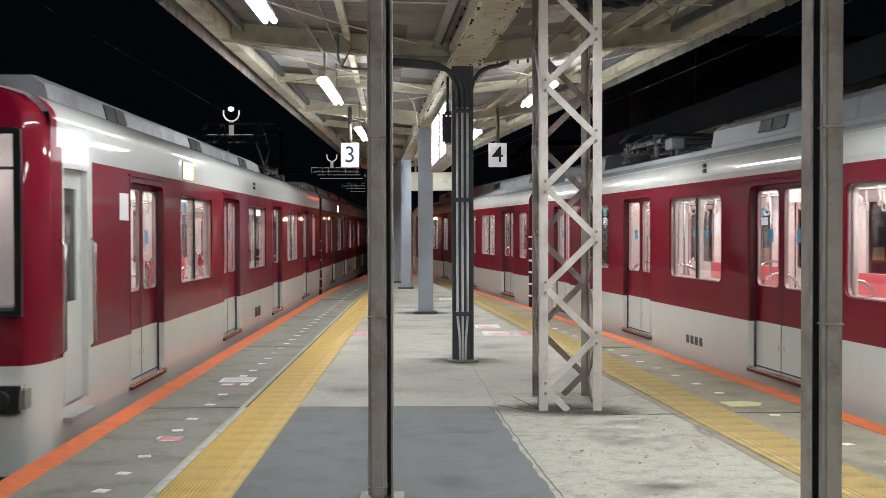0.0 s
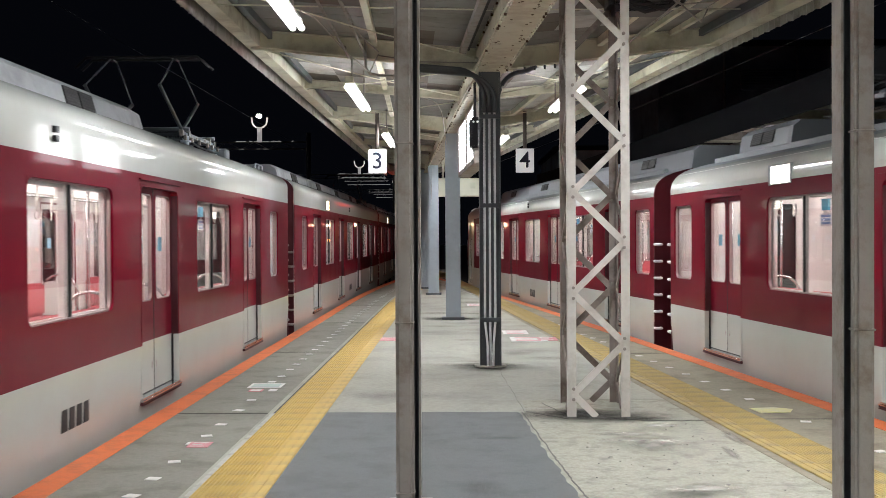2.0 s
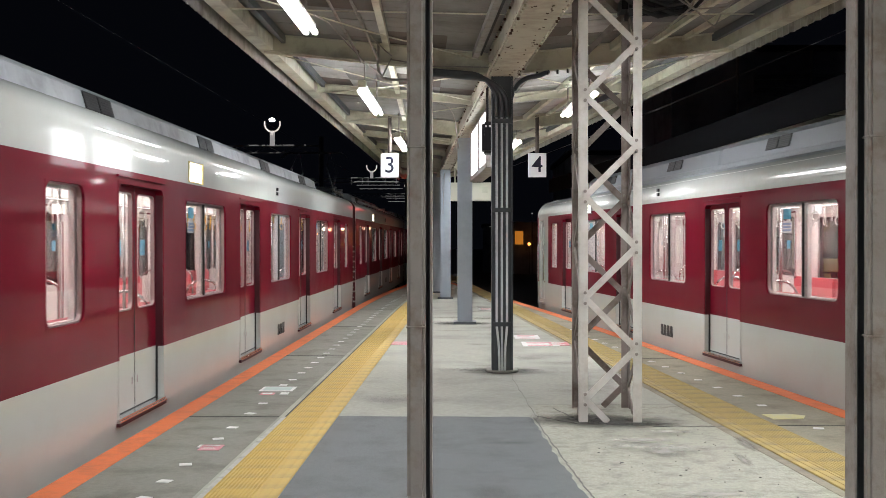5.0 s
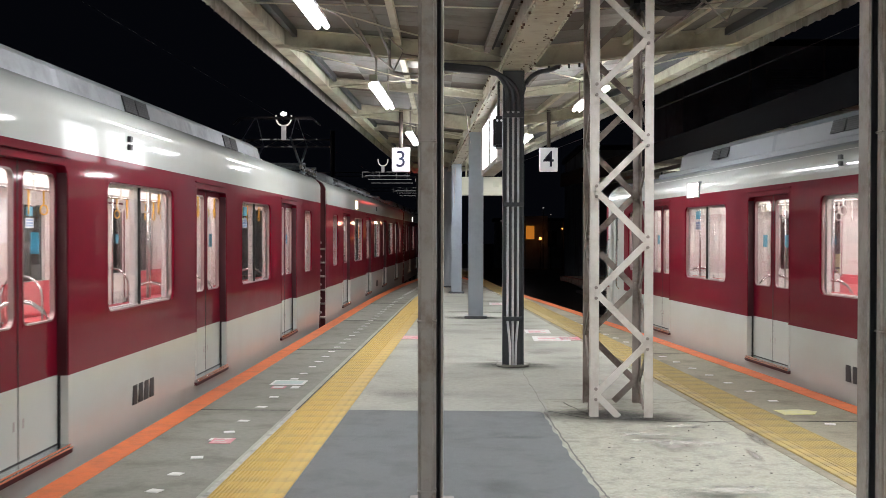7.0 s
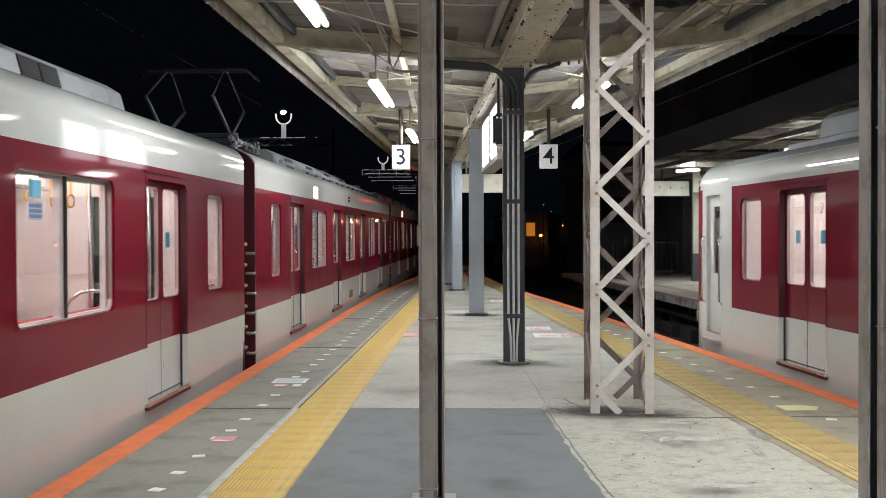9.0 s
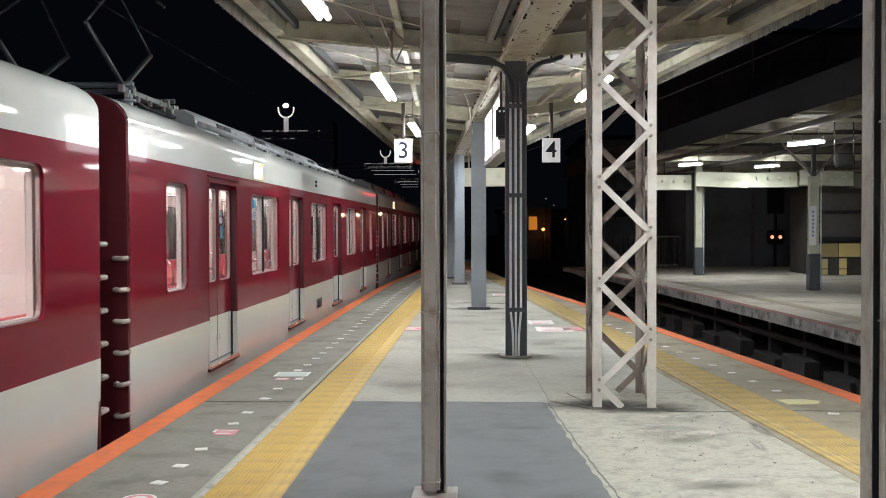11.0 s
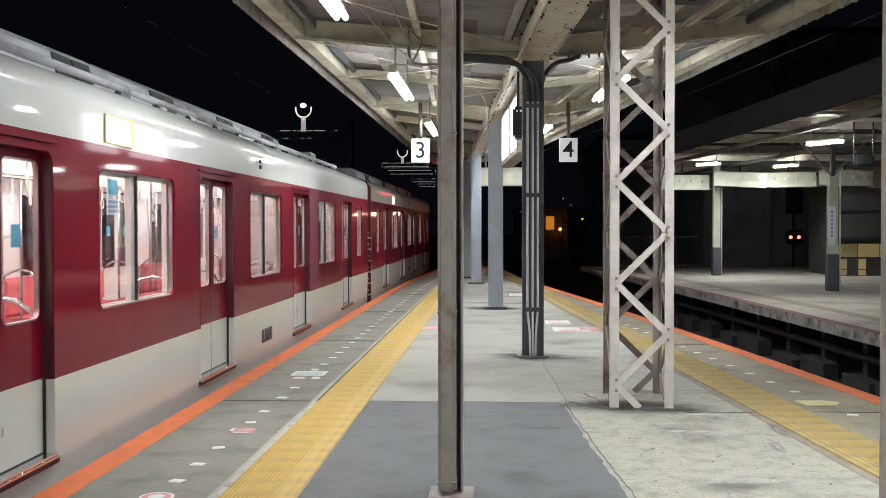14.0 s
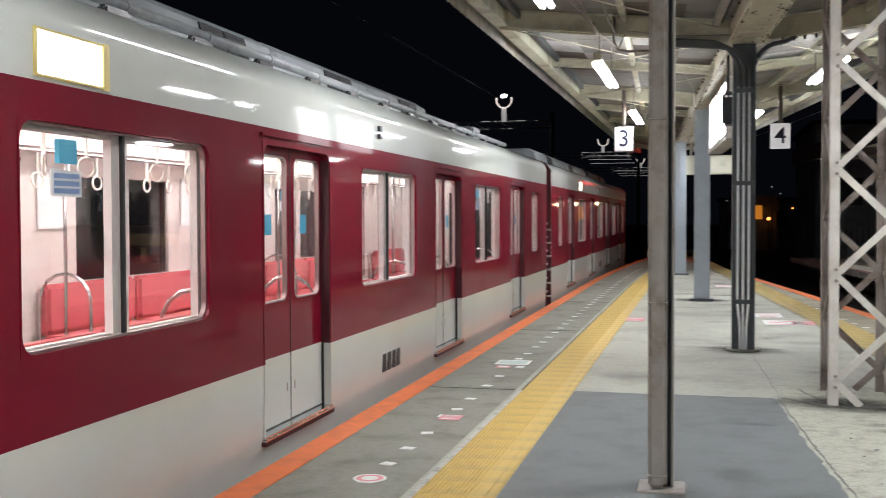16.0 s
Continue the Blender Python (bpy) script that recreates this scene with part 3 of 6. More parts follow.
    for y0, y1, w in ((-3, 12.6, 0.3), (12.9, 30, 0.22)):
        for k, y in enumerate(span(y0, y1, 0.13)):
            c = axis(y)
            for x, z, q in ((c - w / 2 - 0.028, 3.495, 0), (c + w / 2 + 0.028, 3.495, 0), (c - w / 2 - 0.02, 3.56, 1), (c + w / 2 + 0.02, 3.56, 1), (c - w / 2 - 0.02, 3.76, 1), (c + w / 2 + 0.02, 3.76, 1)):
                e = Vector((0, 0, 0.012)) if q == 0 else Vector((0.012, 0, 0))
                p = Vector((x, y, z))
                tube(rusted if rnd.random() < 0.2 else sound, [p - e, p + e], 0.014, 6)
            patch = math.sin(y * 3.1) + math.sin(y * 7.7 + 1)
            for n in range(5 if patch > 0.8 else 1):
                r0 = rnd.uniform(0.004, 0.015)
                cx, cy = c + rnd.choice((-1, 1, 1)) * rnd.uniform(0.3, 1.0) * (w / 2 + 0.03), y + rnd.uniform(-0.07, 0.07)
                prism(flakes, [(cx + r0 * math.cos(a) * rnd.uniform(0.5, 1.3), cy + 1.6 * r0 * math.sin(a) * rnd.uniform(0.5, 1.3)) for a in (0, 1.0, 2.1, 3.1, 4.2, 5.2)], 3.502, 3.5055)
    tagged(part("rivets", sound, M_RUSTY, girder), kind="stuff")
    tagged(part("rusted_rivets", rusted, M_RUST, girder), kind="stuff")
    tagged(part("rust_flakes", flakes, M_RUST, girder, "dark flaking rust spots"), kind="stuff")
    bm = bmesh.new()
    a, b = Vector((axis(-3) - 0.33, -3, 3.735)), Vector((axis(12.6) - 0.33, 12.6, 3.735))
    beam(bm, a, b, 0.07, 0.07)
    beam(bm, a + Vector((0.07, 0, 0.03)), b + Vector((0.07, 0, 0.03)), 0.02, 0.05, mi=1)
    tagged(part("roof_channel", bm, [M_STEELGREY, M_RUBBER]), "grey steel channel beside the canopy girder", "channel", kind="structure")
    for y in (12.78,):
        for sg in (-1, 1):
            for k in range(5):
                bm = bmesh.new()
                x = axis(y) + sg * (0.42 + 0.12 * k)
                z = zc - 0.30 + (ze - 0.12 - zc + 0.15) * (0.42 + 0.12 * k) / 3.0
                tube(bm, [(x, y - 0.03, z - 0.02), (x, y - 0.03, z + 0.03)], 0.014, 6)
                part("hanger_bolt", bm, M_DARK, girder)
    tagged(girder, "riveted cream steel girder with rust spots", "girder", kind="structure")


def build_lamp(x, y, z, turn=0.0, watts=36.0, half=1.2):
    root = new("fluorescent_lamp")
    root.matrix_basis = pose(x, y, z, 0, 0, turn)
    bm = bmesh.new()
    box(bm, -0.045, 0.045, -half, half, 0.032, 0.085)
    bevel(bm, 0.008, 1)
    part("housing", bm, M_SIGNW, root)
    for k in (-0.04, 0.04):
        bm = bmesh.new()
        tube(bm, [(k, 0.03 - half, 0), (k, half - 0.03, 0)], 0.026, 10)
        part("tube", bm, M_TUBE, root, "glowing white tube")
    bm = bmesh.new()
    box(bm, -0.05, 0.05, -half - 0.06, -half + 0.03, 0.03, 0.12)
    bevel(bm, 0.01, 1)
    part("end_box", bm, M_STEELCREAM, root)
    for s in (-0.75 * half, 0.75 * half):
        bm = bmesh.new()
        tube(bm, [(0, s, 0.08), (0, s, 0.56)], 0.012, 6)
        part("hanger", bm, M_STEELGREY, root)
    tagged(root, "glowing fluorescent tube lamp hung under the canopy", "lamp", group="canopy lamps")
    la = bpy.data.lights.new("tube_light", "AREA")
    la.shape, la.size, la.size_y = "RECTANGLE", 0.1, 1.9 * half
    la.energy, la.color = watts * 1.04, (0.925, 0.95, 1.0)
    lo = new("tube_light", la)
    lo.matrix_basis = pose(x, y, z - 0.035, 0, 0, turn)


def build_lamps():
    for y in (-4.2, 2.1, 8.35, 14.4, 20.65):
        build_lamp(-1.37 + 0.005 * y - (0.07 if y < 10 else 0.0), y, 3.42, 0.0)
    for y in (-5.2, 0.9, 6.8, 14.75, 21.2, 27.4):
        build_lamp(1.52 - 0.1 * (y - 14.75), y, 3.42, 3.5, 78.0 if y < 10 else 50.0)


def build_columns():
    # twin slender posts near the camera: an H section with a flat rain pipe in front
    for x, y, sd in ((-0.27, 6.16, 1), (2.07, 5.6, -1)):
        root = new("canopy_post")
        root.location = (x, y, 0)
        for u in (-1, 1):
            bm = bmesh.new()
            box(bm, u * 0.06 - 0.006, u * 0.06 + 0.006, -0.02, 0.12, 0, 3.9)
            part("flange", bm, M_STEELGREY, root)
        bm = bmesh.new()
        box(bm, -0.054, 0.054, 0.045, 0.055, 0, 3.9)
        part("web", bm, M_DARKGREY, root)
        bm = bmesh.new()
        p = -0.022 * sd
        box(bm, p - 0.052, p + 0.052, -0.115, -0.03, 0.03, 3.9)
        bevel(bm, 0.02, 3)
        part("rain_pipe", bm, M_STEELGREY, root, "grey rectangular rain pipe")
        bm = bmesh.new()
        box(bm, -0.13, 0.13, -0.13, 0.14, 0, 0.018)
        bevel(bm, 0.006, 1)
        part("base_plate", bm, M_STEELGREY, root)
        for z in (0.09, 1.06, 2.08, 3.1):
            bm = bmesh.new()
            box(bm, p - 0.055, p + 0.055, -0.118, -0.02, z, z + 0.012)
            bevel(bm, 0.004, 1)
            part("collar", bm, M_STEELGREY, root)
        tagged(root, "weathered grey steel canopy post with a rain pipe", "post", group="canopy posts")
    # dark column with conduits
    root = new("canopy_column")
    root.location = (0.41, 12.78, 0)
    bm = bmesh.new()
    box(bm, -0.115, 0.115, -0.11, 0.11, 0, 3.6)
    bevel(bm, 0.02, 2)
    part("shaft", bm, M_DARKGREY, root)
    for k in (-0.066, -0.005, 0.056):
        bm = bmesh.new()
        tube(bm, [(k * 0.5, -0.15, 0.0), (k * 0.6, -0.15, 0.3), (k, -0.135, 0.55), (k, -0.135, 3.16)], 0.014, 8)
        part("conduit", bm, M_CONDUIT, root)
        bm = bmesh.new()
        d = 0.05 * (k + 0.066) / 0.06
        tube(bm, [(k, -0.135, 3.02)] + [(k - (0.34 + d * 0.5) * (1 - math.cos(a)), -0.135, 3.17 + (0.37 - d * 0.6) * math.sin(a)) for a in [0.157 * q for q in range(11)]] + [(-0.98, -0.13, 3.59 - d * 0.5)], 0.027, 8)
        part("flexible_conduit", bm, M_DARKGREY, root)
    bm = bmesh.new()
    tube(bm, [(0.09, -0.05, 3.0)] + [(0.09 + 0.3 * (1 - math.cos(a)), -0.05, 3.15 + 0.36 * math.sin(a)) for a in [0.157 * q for q in range(11)]] + [(0.46, -0.03, 3.53), (0.56, -0.01, 3.58)], 0.03, 8)
    part("flexible_conduit", bm, M_DARKGREY, root)
    for u in (-1, 1):
        bm = bmesh.new()
        box(bm, u * 0.118 - 0.008, u * 0.118 + 0.008, -0.125, 0.125, 0, 3.55)
        part("flange", bm, M_DARKGREY, root)
    for z in (0.55, 1.9, 2.95):
        bm = bmesh.new()
        box(bm, -0.125, 0.125, -0.15, 0.1, z, z + 0.05)
        part("clamp", bm, M_DARKGREY, root)
    bm = bmesh.new()
    tube(bm, [(0, 0, 0), (0, 0, 0.03)], 0.19, 20)
    part("base", bm, M_EDGECON, root)
    tagged(root, "dark grey steel column with vertical conduits", "column")
    # pale blue-grey columns further along
    for i, (x, y, w) in enumerate(((-0.05, 20.27, 0.28), (-0.60, 29.1, 0.28), (-0.93, 32.5, 0.24))):
        root = new("canopy_column")
        root.location = (x, y, 0)
        bm = bmesh.new()
        box(bm, -w / 2, w / 2, -w / 2, w / 2, 0, 3.6)
        bevel(bm, 0.015, 2)
        part("shaft", bm, M_BLUEGREY, root)
        bm = bmesh.new()
        box(bm, -w * 0.75, w * 0.75, -w * 0.75, w * 0.75, 0, 0.05)
        part("base_plate", bm, M_DARKGREY, root)
        tagged(root, "pale blue-grey painted canopy column", "column", group="blue columns")


def build_lattice():
    """Riveted lattice mast that stands on the platform and carries the wires."""
    root = new("lattice_mast")
    root.matrix_basis = pose(1.22, 9.16, 0, 0, 0, -1.5)
    w, d, top, a, half = 0.262, 0.86, 4.7, 0.07, 0.4325
    for sx in (-1, 1):
        for sy, yy in ((-1, 0.0), (1, d)):
            bm = bmesh.new()
            x = sx * w
            box(bm, min(x, x - sx * a), max(x, x - sx * a), yy - 0.006, yy + 0.006, 0, top)
            box(bm, x - 0.006, x + 0.006, min(yy, yy - sy * a), max(yy, yy - sy * a), 0, top)
            part("leg", bm, M_LATTICE if sy < 0 else M_LATBACK, root, "" if sy < 0 else "rear leg in rust brown darkened for shade")
    bm = bmesh.new()
    tube(bm, [(0, -0.016, 0), (0, -0.004, 0), (0, 0.014, 0)], 0.014, 10)
    rivet = mesh_of("rivet", bm, M_STEELGREY)
    for k in range(-1, 10):
        z0, z1 = 0.204 + k * half, 0.204 + (k + 1) * half
        s = -1 if k % 2 == 0 else 1
        za = max(z0, 0.01)
        for yy, t in ((-0.014, s), (d + 0.014, -s)):
            bm = bmesh.new()
            xa, xb = t * (w - 0.045), -t * (w - 0.045)
            if z0 < 0:
                xa = xb + (xa - xb) * (z1 - za) / (z1 - z0)
            beam(bm, (xa, yy, za), (xb, yy, z1), 0.014, 0.056, up=(0.01, 0, 1))
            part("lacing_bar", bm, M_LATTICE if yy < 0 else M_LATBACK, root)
            for dz in (-0.045, 0.045):
                share("rivet", rivet, root, xb, yy - 0.008, z1 + dz)
        for xx, t in ((0.014 - w, -s), (w - 0.014, s)):
            bm = bmesh.new()
            ya, yb = (0.04, d - 0.04) if t > 0 else (d - 0.04, 0.04)
            if z0 < 0:
                ya = yb + (ya - yb) * (z1 - za) / (z1 - z0)
            beam(bm, (xx, ya, za), (xx, yb, z1), 0.014, 0.056, up=(0, 0.01, 1))
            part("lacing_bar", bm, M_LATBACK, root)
    bm = bmesh.new()
    box(bm, w + 0.012, w + 0.05, 0.36, 0.37, 0.56, 0.95)
    part("side_plate", bm, M_SIGNW, root, "small white plate")
    tagged(root, "pale grey riveted steel lattice mast on the platform", "mast")


def text_mesh(body, size, mat, name="numeral"):
    cu = bpy.data.curves.new(name, "FONT")
    cu.body, cu.size, cu.align_x, cu.align_y, cu.extrude, cu.offset = body, size, "CENTER", "CENTER", 0.002, 0.002
    ob = bpy.data.objects.new(name, cu)
    scene.collection.objects.link(ob)
    dg = bpy.context.evaluated_depsgraph_get()
    me = bpy.data.meshes.new_from_object(ob.evaluated_get(dg))
    bpy.data.objects.remove(ob)
    bpy.data.curves.remove(cu)
    me.materials.clear()
    me.materials.append(mat)
    return me


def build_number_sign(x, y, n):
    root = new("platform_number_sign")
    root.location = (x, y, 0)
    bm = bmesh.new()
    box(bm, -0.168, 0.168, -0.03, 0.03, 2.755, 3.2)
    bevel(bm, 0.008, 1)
    part("board", bm, M_NUMFACE, root, "white board with a slight added glow")
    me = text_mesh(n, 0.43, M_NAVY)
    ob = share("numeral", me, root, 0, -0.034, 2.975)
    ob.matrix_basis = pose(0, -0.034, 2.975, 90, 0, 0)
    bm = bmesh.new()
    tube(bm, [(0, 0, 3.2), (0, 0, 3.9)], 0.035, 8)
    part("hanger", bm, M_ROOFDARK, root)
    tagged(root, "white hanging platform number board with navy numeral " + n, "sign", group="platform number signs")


# ---- opposite platform ----
def build_opposite():
    z = -0.08
    ys = span(8, 44, 1.0)
    bm = bmesh.new()
    strip(bm, lambda y: edge_far(y) + 0.25, lambda y: 16.0, ys, z - 0.2, z)
    fl = part("opposite_platform", bm, M_OPPFLOOR)
    tagged(fl, "grey concrete platform across the track", "platform", kind="structure")
    bm = bmesh.new()
    strip(bm, edge_far, lambda y: edge_far(y) + 0.25, ys, z - 0.18, z + 0.002)
    part("edge_coping", bm, M_OPPLIP, fl, "stained concrete lip")
    bm = bmesh.new()
    strip(bm, lambda y: edge_far(y) + 0.02, lambda y: edge_far(y) + 0.22, ys, z - 0.02, z + 0.007)
    part("edge_line", bm, material("faded_red_edge", (0.26, 0.11, 0.085), 0.8, var=0.35, scale=8, stain=(0.12, 0.1, 0.09), stain_amt=0.8, stain_scale=3), fl, "faded red edge line")
    bm = bmesh.new()
    strip(bm, lambda y: edge_far(y) + 0.95, lambda y: edge_far(y) + 1.25, ys, z - 0.02, z + 0.006)
    part("yellow_strip", bm, M_OLDYELLOW, fl, "worn dull yellow guiding strip")
    for k in range(18):
        y = 9 + 2.0 * k
        bm = bmesh.new()
        box(bm, edge_far(y) + 0.85, edge_far(y) + 1.1, y - 0.12, y + 0.12, GROUND_Z, z - 0.2)
        part("support_post", bm, M_DARK, fl)
    for zz, r in ((-0.7, 0.07),):
        bm = bmesh.new()
        tube(bm, [(edge_far(y) + 0.7, y, zz) for y in ys], r, 8)
        part("trackside_pipe", bm, M_BLACK, fl)
    rnd = random.Random(21)
    for k in range(15):
        y = 13 + 1.9 * k + rnd.uniform(-0.3, 0.3)
        bm = bmesh.new()
        w, h = rnd.uniform(1.4, 2.4), rnd.uniform(0.18, 0.36)
        box(bm, edge_far(y) + 0.5, edge_far(y) + 0.8, y - w / 2, y + w / 2, GROUND_Z, GROUND_Z + h)
        bevel(bm, 0.02, 1)
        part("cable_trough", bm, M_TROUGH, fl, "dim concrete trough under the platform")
    for x, y, top in ((7.28, 36.2, 3.7), (8.46, 27.6, 2.9)):
        root = new("opposite_column")
        root.location = (x, y, z)
        bm = bmesh.new()
        box(bm, -0.115, 0.115, -0.115, 0.115, 0.93, top)
        bevel(bm, 0.012, 1)
        part("shaft", bm, M_OPPCREAM, root)
        if top < 3.5:
            bm = bmesh.new()
            box(bm, -0.05, 0.05, -0.05, 0.05, top, 3.94)
            part("upper_shaft", bm, M_DARKGREY, root, "dark thin upper shaft")
            for u in (-1, 1):
                bm = bmesh.new()
                beam(bm, (u * 0.05, 0, top + 0.05), (u * 0.8, 0, 3.75), 0.05, 0.05)
                part("brace", bm, M_STEELGREY, root)
        bm = bmesh.new()
        box(bm, -0.137, 0.137, -0.137, 0.137, 0, 0.93)
        bevel(bm, 0.012, 1)
        part("lower_shaft", bm, M_DARKGREY, root, "grey painted lower half")
        if y < 30:
            bm = bmesh.new()
            box(bm, -0.15, 0.03, -0.16, -0.14, 1.15, 2.15)
            nb = part("name_board", bm, M_SIGNW, root, "narrow white name board")
            for k in range(7):
                bm = bmesh.new()
                box(bm, -0.09, -0.03, -0.165, -0.16, 1.97 - 0.1 * k, 2.03 - 0.1 * k)
                part("writing_bar", bm, M_PALEBLUE, nb)
        bm = bmesh.new()
        tube(bm, [(0.16, -0.1, 0.0), (0.16, -0.1, 3.0)], 0.02, 6)
        part("conduit", bm, M_CONDUIT, root)
        tagged(root, "cream and grey canopy column on the opposite platform", "column", group="opposite columns")
    # canopy: low dark fascia at the edge, ribs and sheets above
    yc = span(13, 44, 1)
    bm = bmesh.new()
    strip(bm, lambda y: edge_far(y) + 0.06, lambda y: 15.5, yc, 3.86, 3.92)
    rnd = random.Random(3)
    for k in range(26):
        y = rnd.uniform(18, 36)
        x = edge_far(y) + rnd.uniform(0.4, 5.0)
        w, l = rnd.uniform(0.3, 0.6), rnd.uniform(0.5, 1.6)
        box(bm, x - w / 2, x + w / 2, y - l / 2, y + l / 2, 3.83 + 0.001 * k, 3.87, 1)
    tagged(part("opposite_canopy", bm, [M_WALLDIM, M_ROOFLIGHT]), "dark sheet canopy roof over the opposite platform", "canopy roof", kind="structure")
    bm = bmesh.new()
    strip(bm, lambda y: edge_far(y) + 0.0, lambda y: edge_far(y) + 0.06, yc, 3.56, 4.1)
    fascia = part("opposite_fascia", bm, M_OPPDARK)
    tagged(fascia, "dark deep fascia along the opposite canopy", "fascia", kind="structure")
    for k in range(8):
        y = 16 + 3.7 * k
        bm = bmesh.new()
        beam(bm, (edge_far(y) + 0.1, y, 3.74), (15.4, y, 3.74), 0.1, 0.2)
        tagged(part("opposite_rafter", bm, M_STEELCREAM if k % 2 else M_STEELGREY), ("cream" if k % 2 else "grey") + " rafter under the opposite canopy", "beam", group="opposite rafters", kind="structure")
    for k in range(14):
        y = 17.2 + 1.35 * k + rnd.uniform(-0.2, 0.2)
        a = rnd.uniform(0.1, 1.2)
        bm = bmesh.new()
        beam(bm, (edge_far(y) + a, y, 3.79), (edge_far(y) + a + rnd.uniform(1.8, 3.6), y + rnd.uniform(0.0, 0.5), 3.79), 0.05, 0.08)
        m = rnd.choice((M_STEELCREAM, M_STEELCREAM, M_DARK))
        tagged(part("opposite_batten", bm, m), ("dark" if m is M_DARK else "cream") + " batten under the opposite canopy", "batten", group="opposite battens", kind="structure")
    for k in range(2):
        bm = bmesh.new()
        f = lambda y: edge_far(y) + 1.2 + 2.4 * k
        strip(bm, lambda y: f(y) - 0.05, lambda y: f(y) + 0.05, yc, 3.55, 3.65)
        tagged(part("opposite_purlin", bm, M_ROOFSHEET), "grey purlin under the opposite canopy", "beam", group="opposite purlins", kind="structure")
    # cream boxed beam with notched blocks
    for k in range(6):
        x0 = 5.35 + k * 1.72
        root = new("boxed_beam")
        root.matrix_basis = pose(x0, 35.6, (2.80, 2.92, 2.86, 2.94, 2.84, 2.88)[k], 0, (0, 3, -1, 1.5, 0, 0)[k], (10, -12, 6, -4, 5, 0)[k])
        bm = bmesh.new()
        prism(bm, [(0, 0), (1.66, 0), (1.66, 0.4), (0, 0.4)], 0, 0.46)
        part("box", bm, M_OPPCREAM, root)
        bm = bmesh.new()
        box(bm, 0, 1.66, -0.14, 0.4, -0.03, 0.0)
        part("flange", bm, M_OPPCREAM, root)
        for j in range(4):
            bm = bmesh.new()
            box(bm, 0.25 + 0.38 * j, 0.34 + 0.38 * j, -0.09, 0.0, 0.22, 0.30)
            part("block", bm, M_OPPCREAM, root)
        bm = bmesh.new()
        tube(bm, [(0.8, 0.2, 0.46), (0.8, 0.2, 1.02)], 0.03, 6)
        part("hanger", bm, M_DARK, root)
        tagged(root, "pale cream boxed beam hung under the opposite canopy", "beam", group="boxed beams")
    for x, y, zz, tn in ((6.85, 22.9, 3.3, 28), (6.58, 34.0, 3.5, 32), (9.05, 34.3, 3.45, 30)):
        build_lamp(x, y, zz, tn, 56.0, 0.5)
    # loudspeaker on two rods
    root = new("loudspeaker")
    root.location = (7.75, 23.2, 2.95)
    bm = bmesh.new()
    box(bm, -0.2, 0.2, -0.12, 0.12, -0.12, 0.14)
    bevel(bm, 0.04, 2)
    part("cabinet", bm, M_RUBBER, root)
    for u in (-0.2, 0.2):
        bm = bmesh.new()
        tube(bm, [(u, 0, 0.0), (u, 0, 0.92)], 0.015, 6)
        part("rod", bm, M_CHROME, root)
    tagged(root, "dark loudspeaker hung on two rods", "loudspeaker")
    # fence at the end
    root = new("end_fence")
    root.location = (4.6, 42.5, z)
    for k in range(17):
        bm = bmesh.new()
        box(bm, 0.2 * k - 0.012, 0.2 * k + 0.012, -0.012, 0.012, 0, 1.25)
        part("bar", bm, M_DARK, root)
    for zz in (0.1, 1.22):
        bm = bmesh.new()
        box(bm, 0, 3.2, -0.018, 0.018, zz, zz + 0.035)
        part("rail", bm, M_STEELGREY, root)
    tagged(root, "grey bar fence at the end of the opposite platform", "fence")
    # platform building with lit panes
    root = new("platform_building")
    root.location = (10.85, 36.0, z)
    bm = bmesh.new()
    box(bm, 0.28, 6.5, 0, 3, 0, 3.0)
    part("wall", bm, M_PLASTER, root)
    bm = bmesh.new()
    box(bm, -0.05, 6.5, -0.35, 0, 1.15, 1.27)
    box(bm, -0.05, 6.5, -0.06, 0, 2.1, 2.16)
    part("ledge", bm, M_OPPDARK, root)
    for k in range(6):
        bm = bmesh.new()
        box(bm, 0.3 + 0.72 * k, 0.99 + 0.72 * k, -0.02, 0.0, 0.62, 1.06)
        part("transom_pane", bm, M_YWIN if k else M_YDIM, root, "dim yellow lit pane")
    for k, m, z1 in ((0, M_YDIM, 0.55), (1, M_YWIN, 0.56), (3, M_YDIM, 0.56), (5, M_YWIN, 0.56)):
        bm = bmesh.new()
        box(bm, 0.42 + 0.62 * k, 0.66 + 0.62 * k, -0.02, 0.0, 0.02, 0.2)
        box(bm, 0.42 + 0.62 * k, 0.66 + 0.62 * k, -0.02, 0.0, 0.23, z1)
        part("door_pane", bm, m, root, "dim yellow lit pane")
    tagged(root, "dark platform building with dim lit panes", "building")


def build_signal():
    root = new("railway_signal")
    root.location = (12.52, 46.0, GROUND_Z - 0.22)
    bm = bmesh.new()
    tube(bm, [(0, 0.1, 0.2), (0, 0.1, 5.0)], 0.07, 8)
    part("pole", bm, M_DARK, root)
    bm = bmesh.new()
    box(bm, -0.36, 0.36, -0.05, 0.1, 2.3, 2.9)
    bevel(bm, 0.05, 2)
    part("head", bm, M_BLACK, root)
    bm = bmesh.new()
    box(bm, -0.35, 0.35, -0.02, 0.1, 3.6, 5.0)
    part("upper_head", bm, M_BLACK, root)
    for u in (-0.17, 0.17):
        bm = bmesh.new()
        tube(bm, [(u, -0.1, 2.6), (u, -0.06, 2.6)], 0.07, 12)
        part("lamp", bm, M_SIGNALLAMP, root, "glowing reddish signal lamp")
    tagged(root, "railway signal with two glowing reddish lamps", "signal")


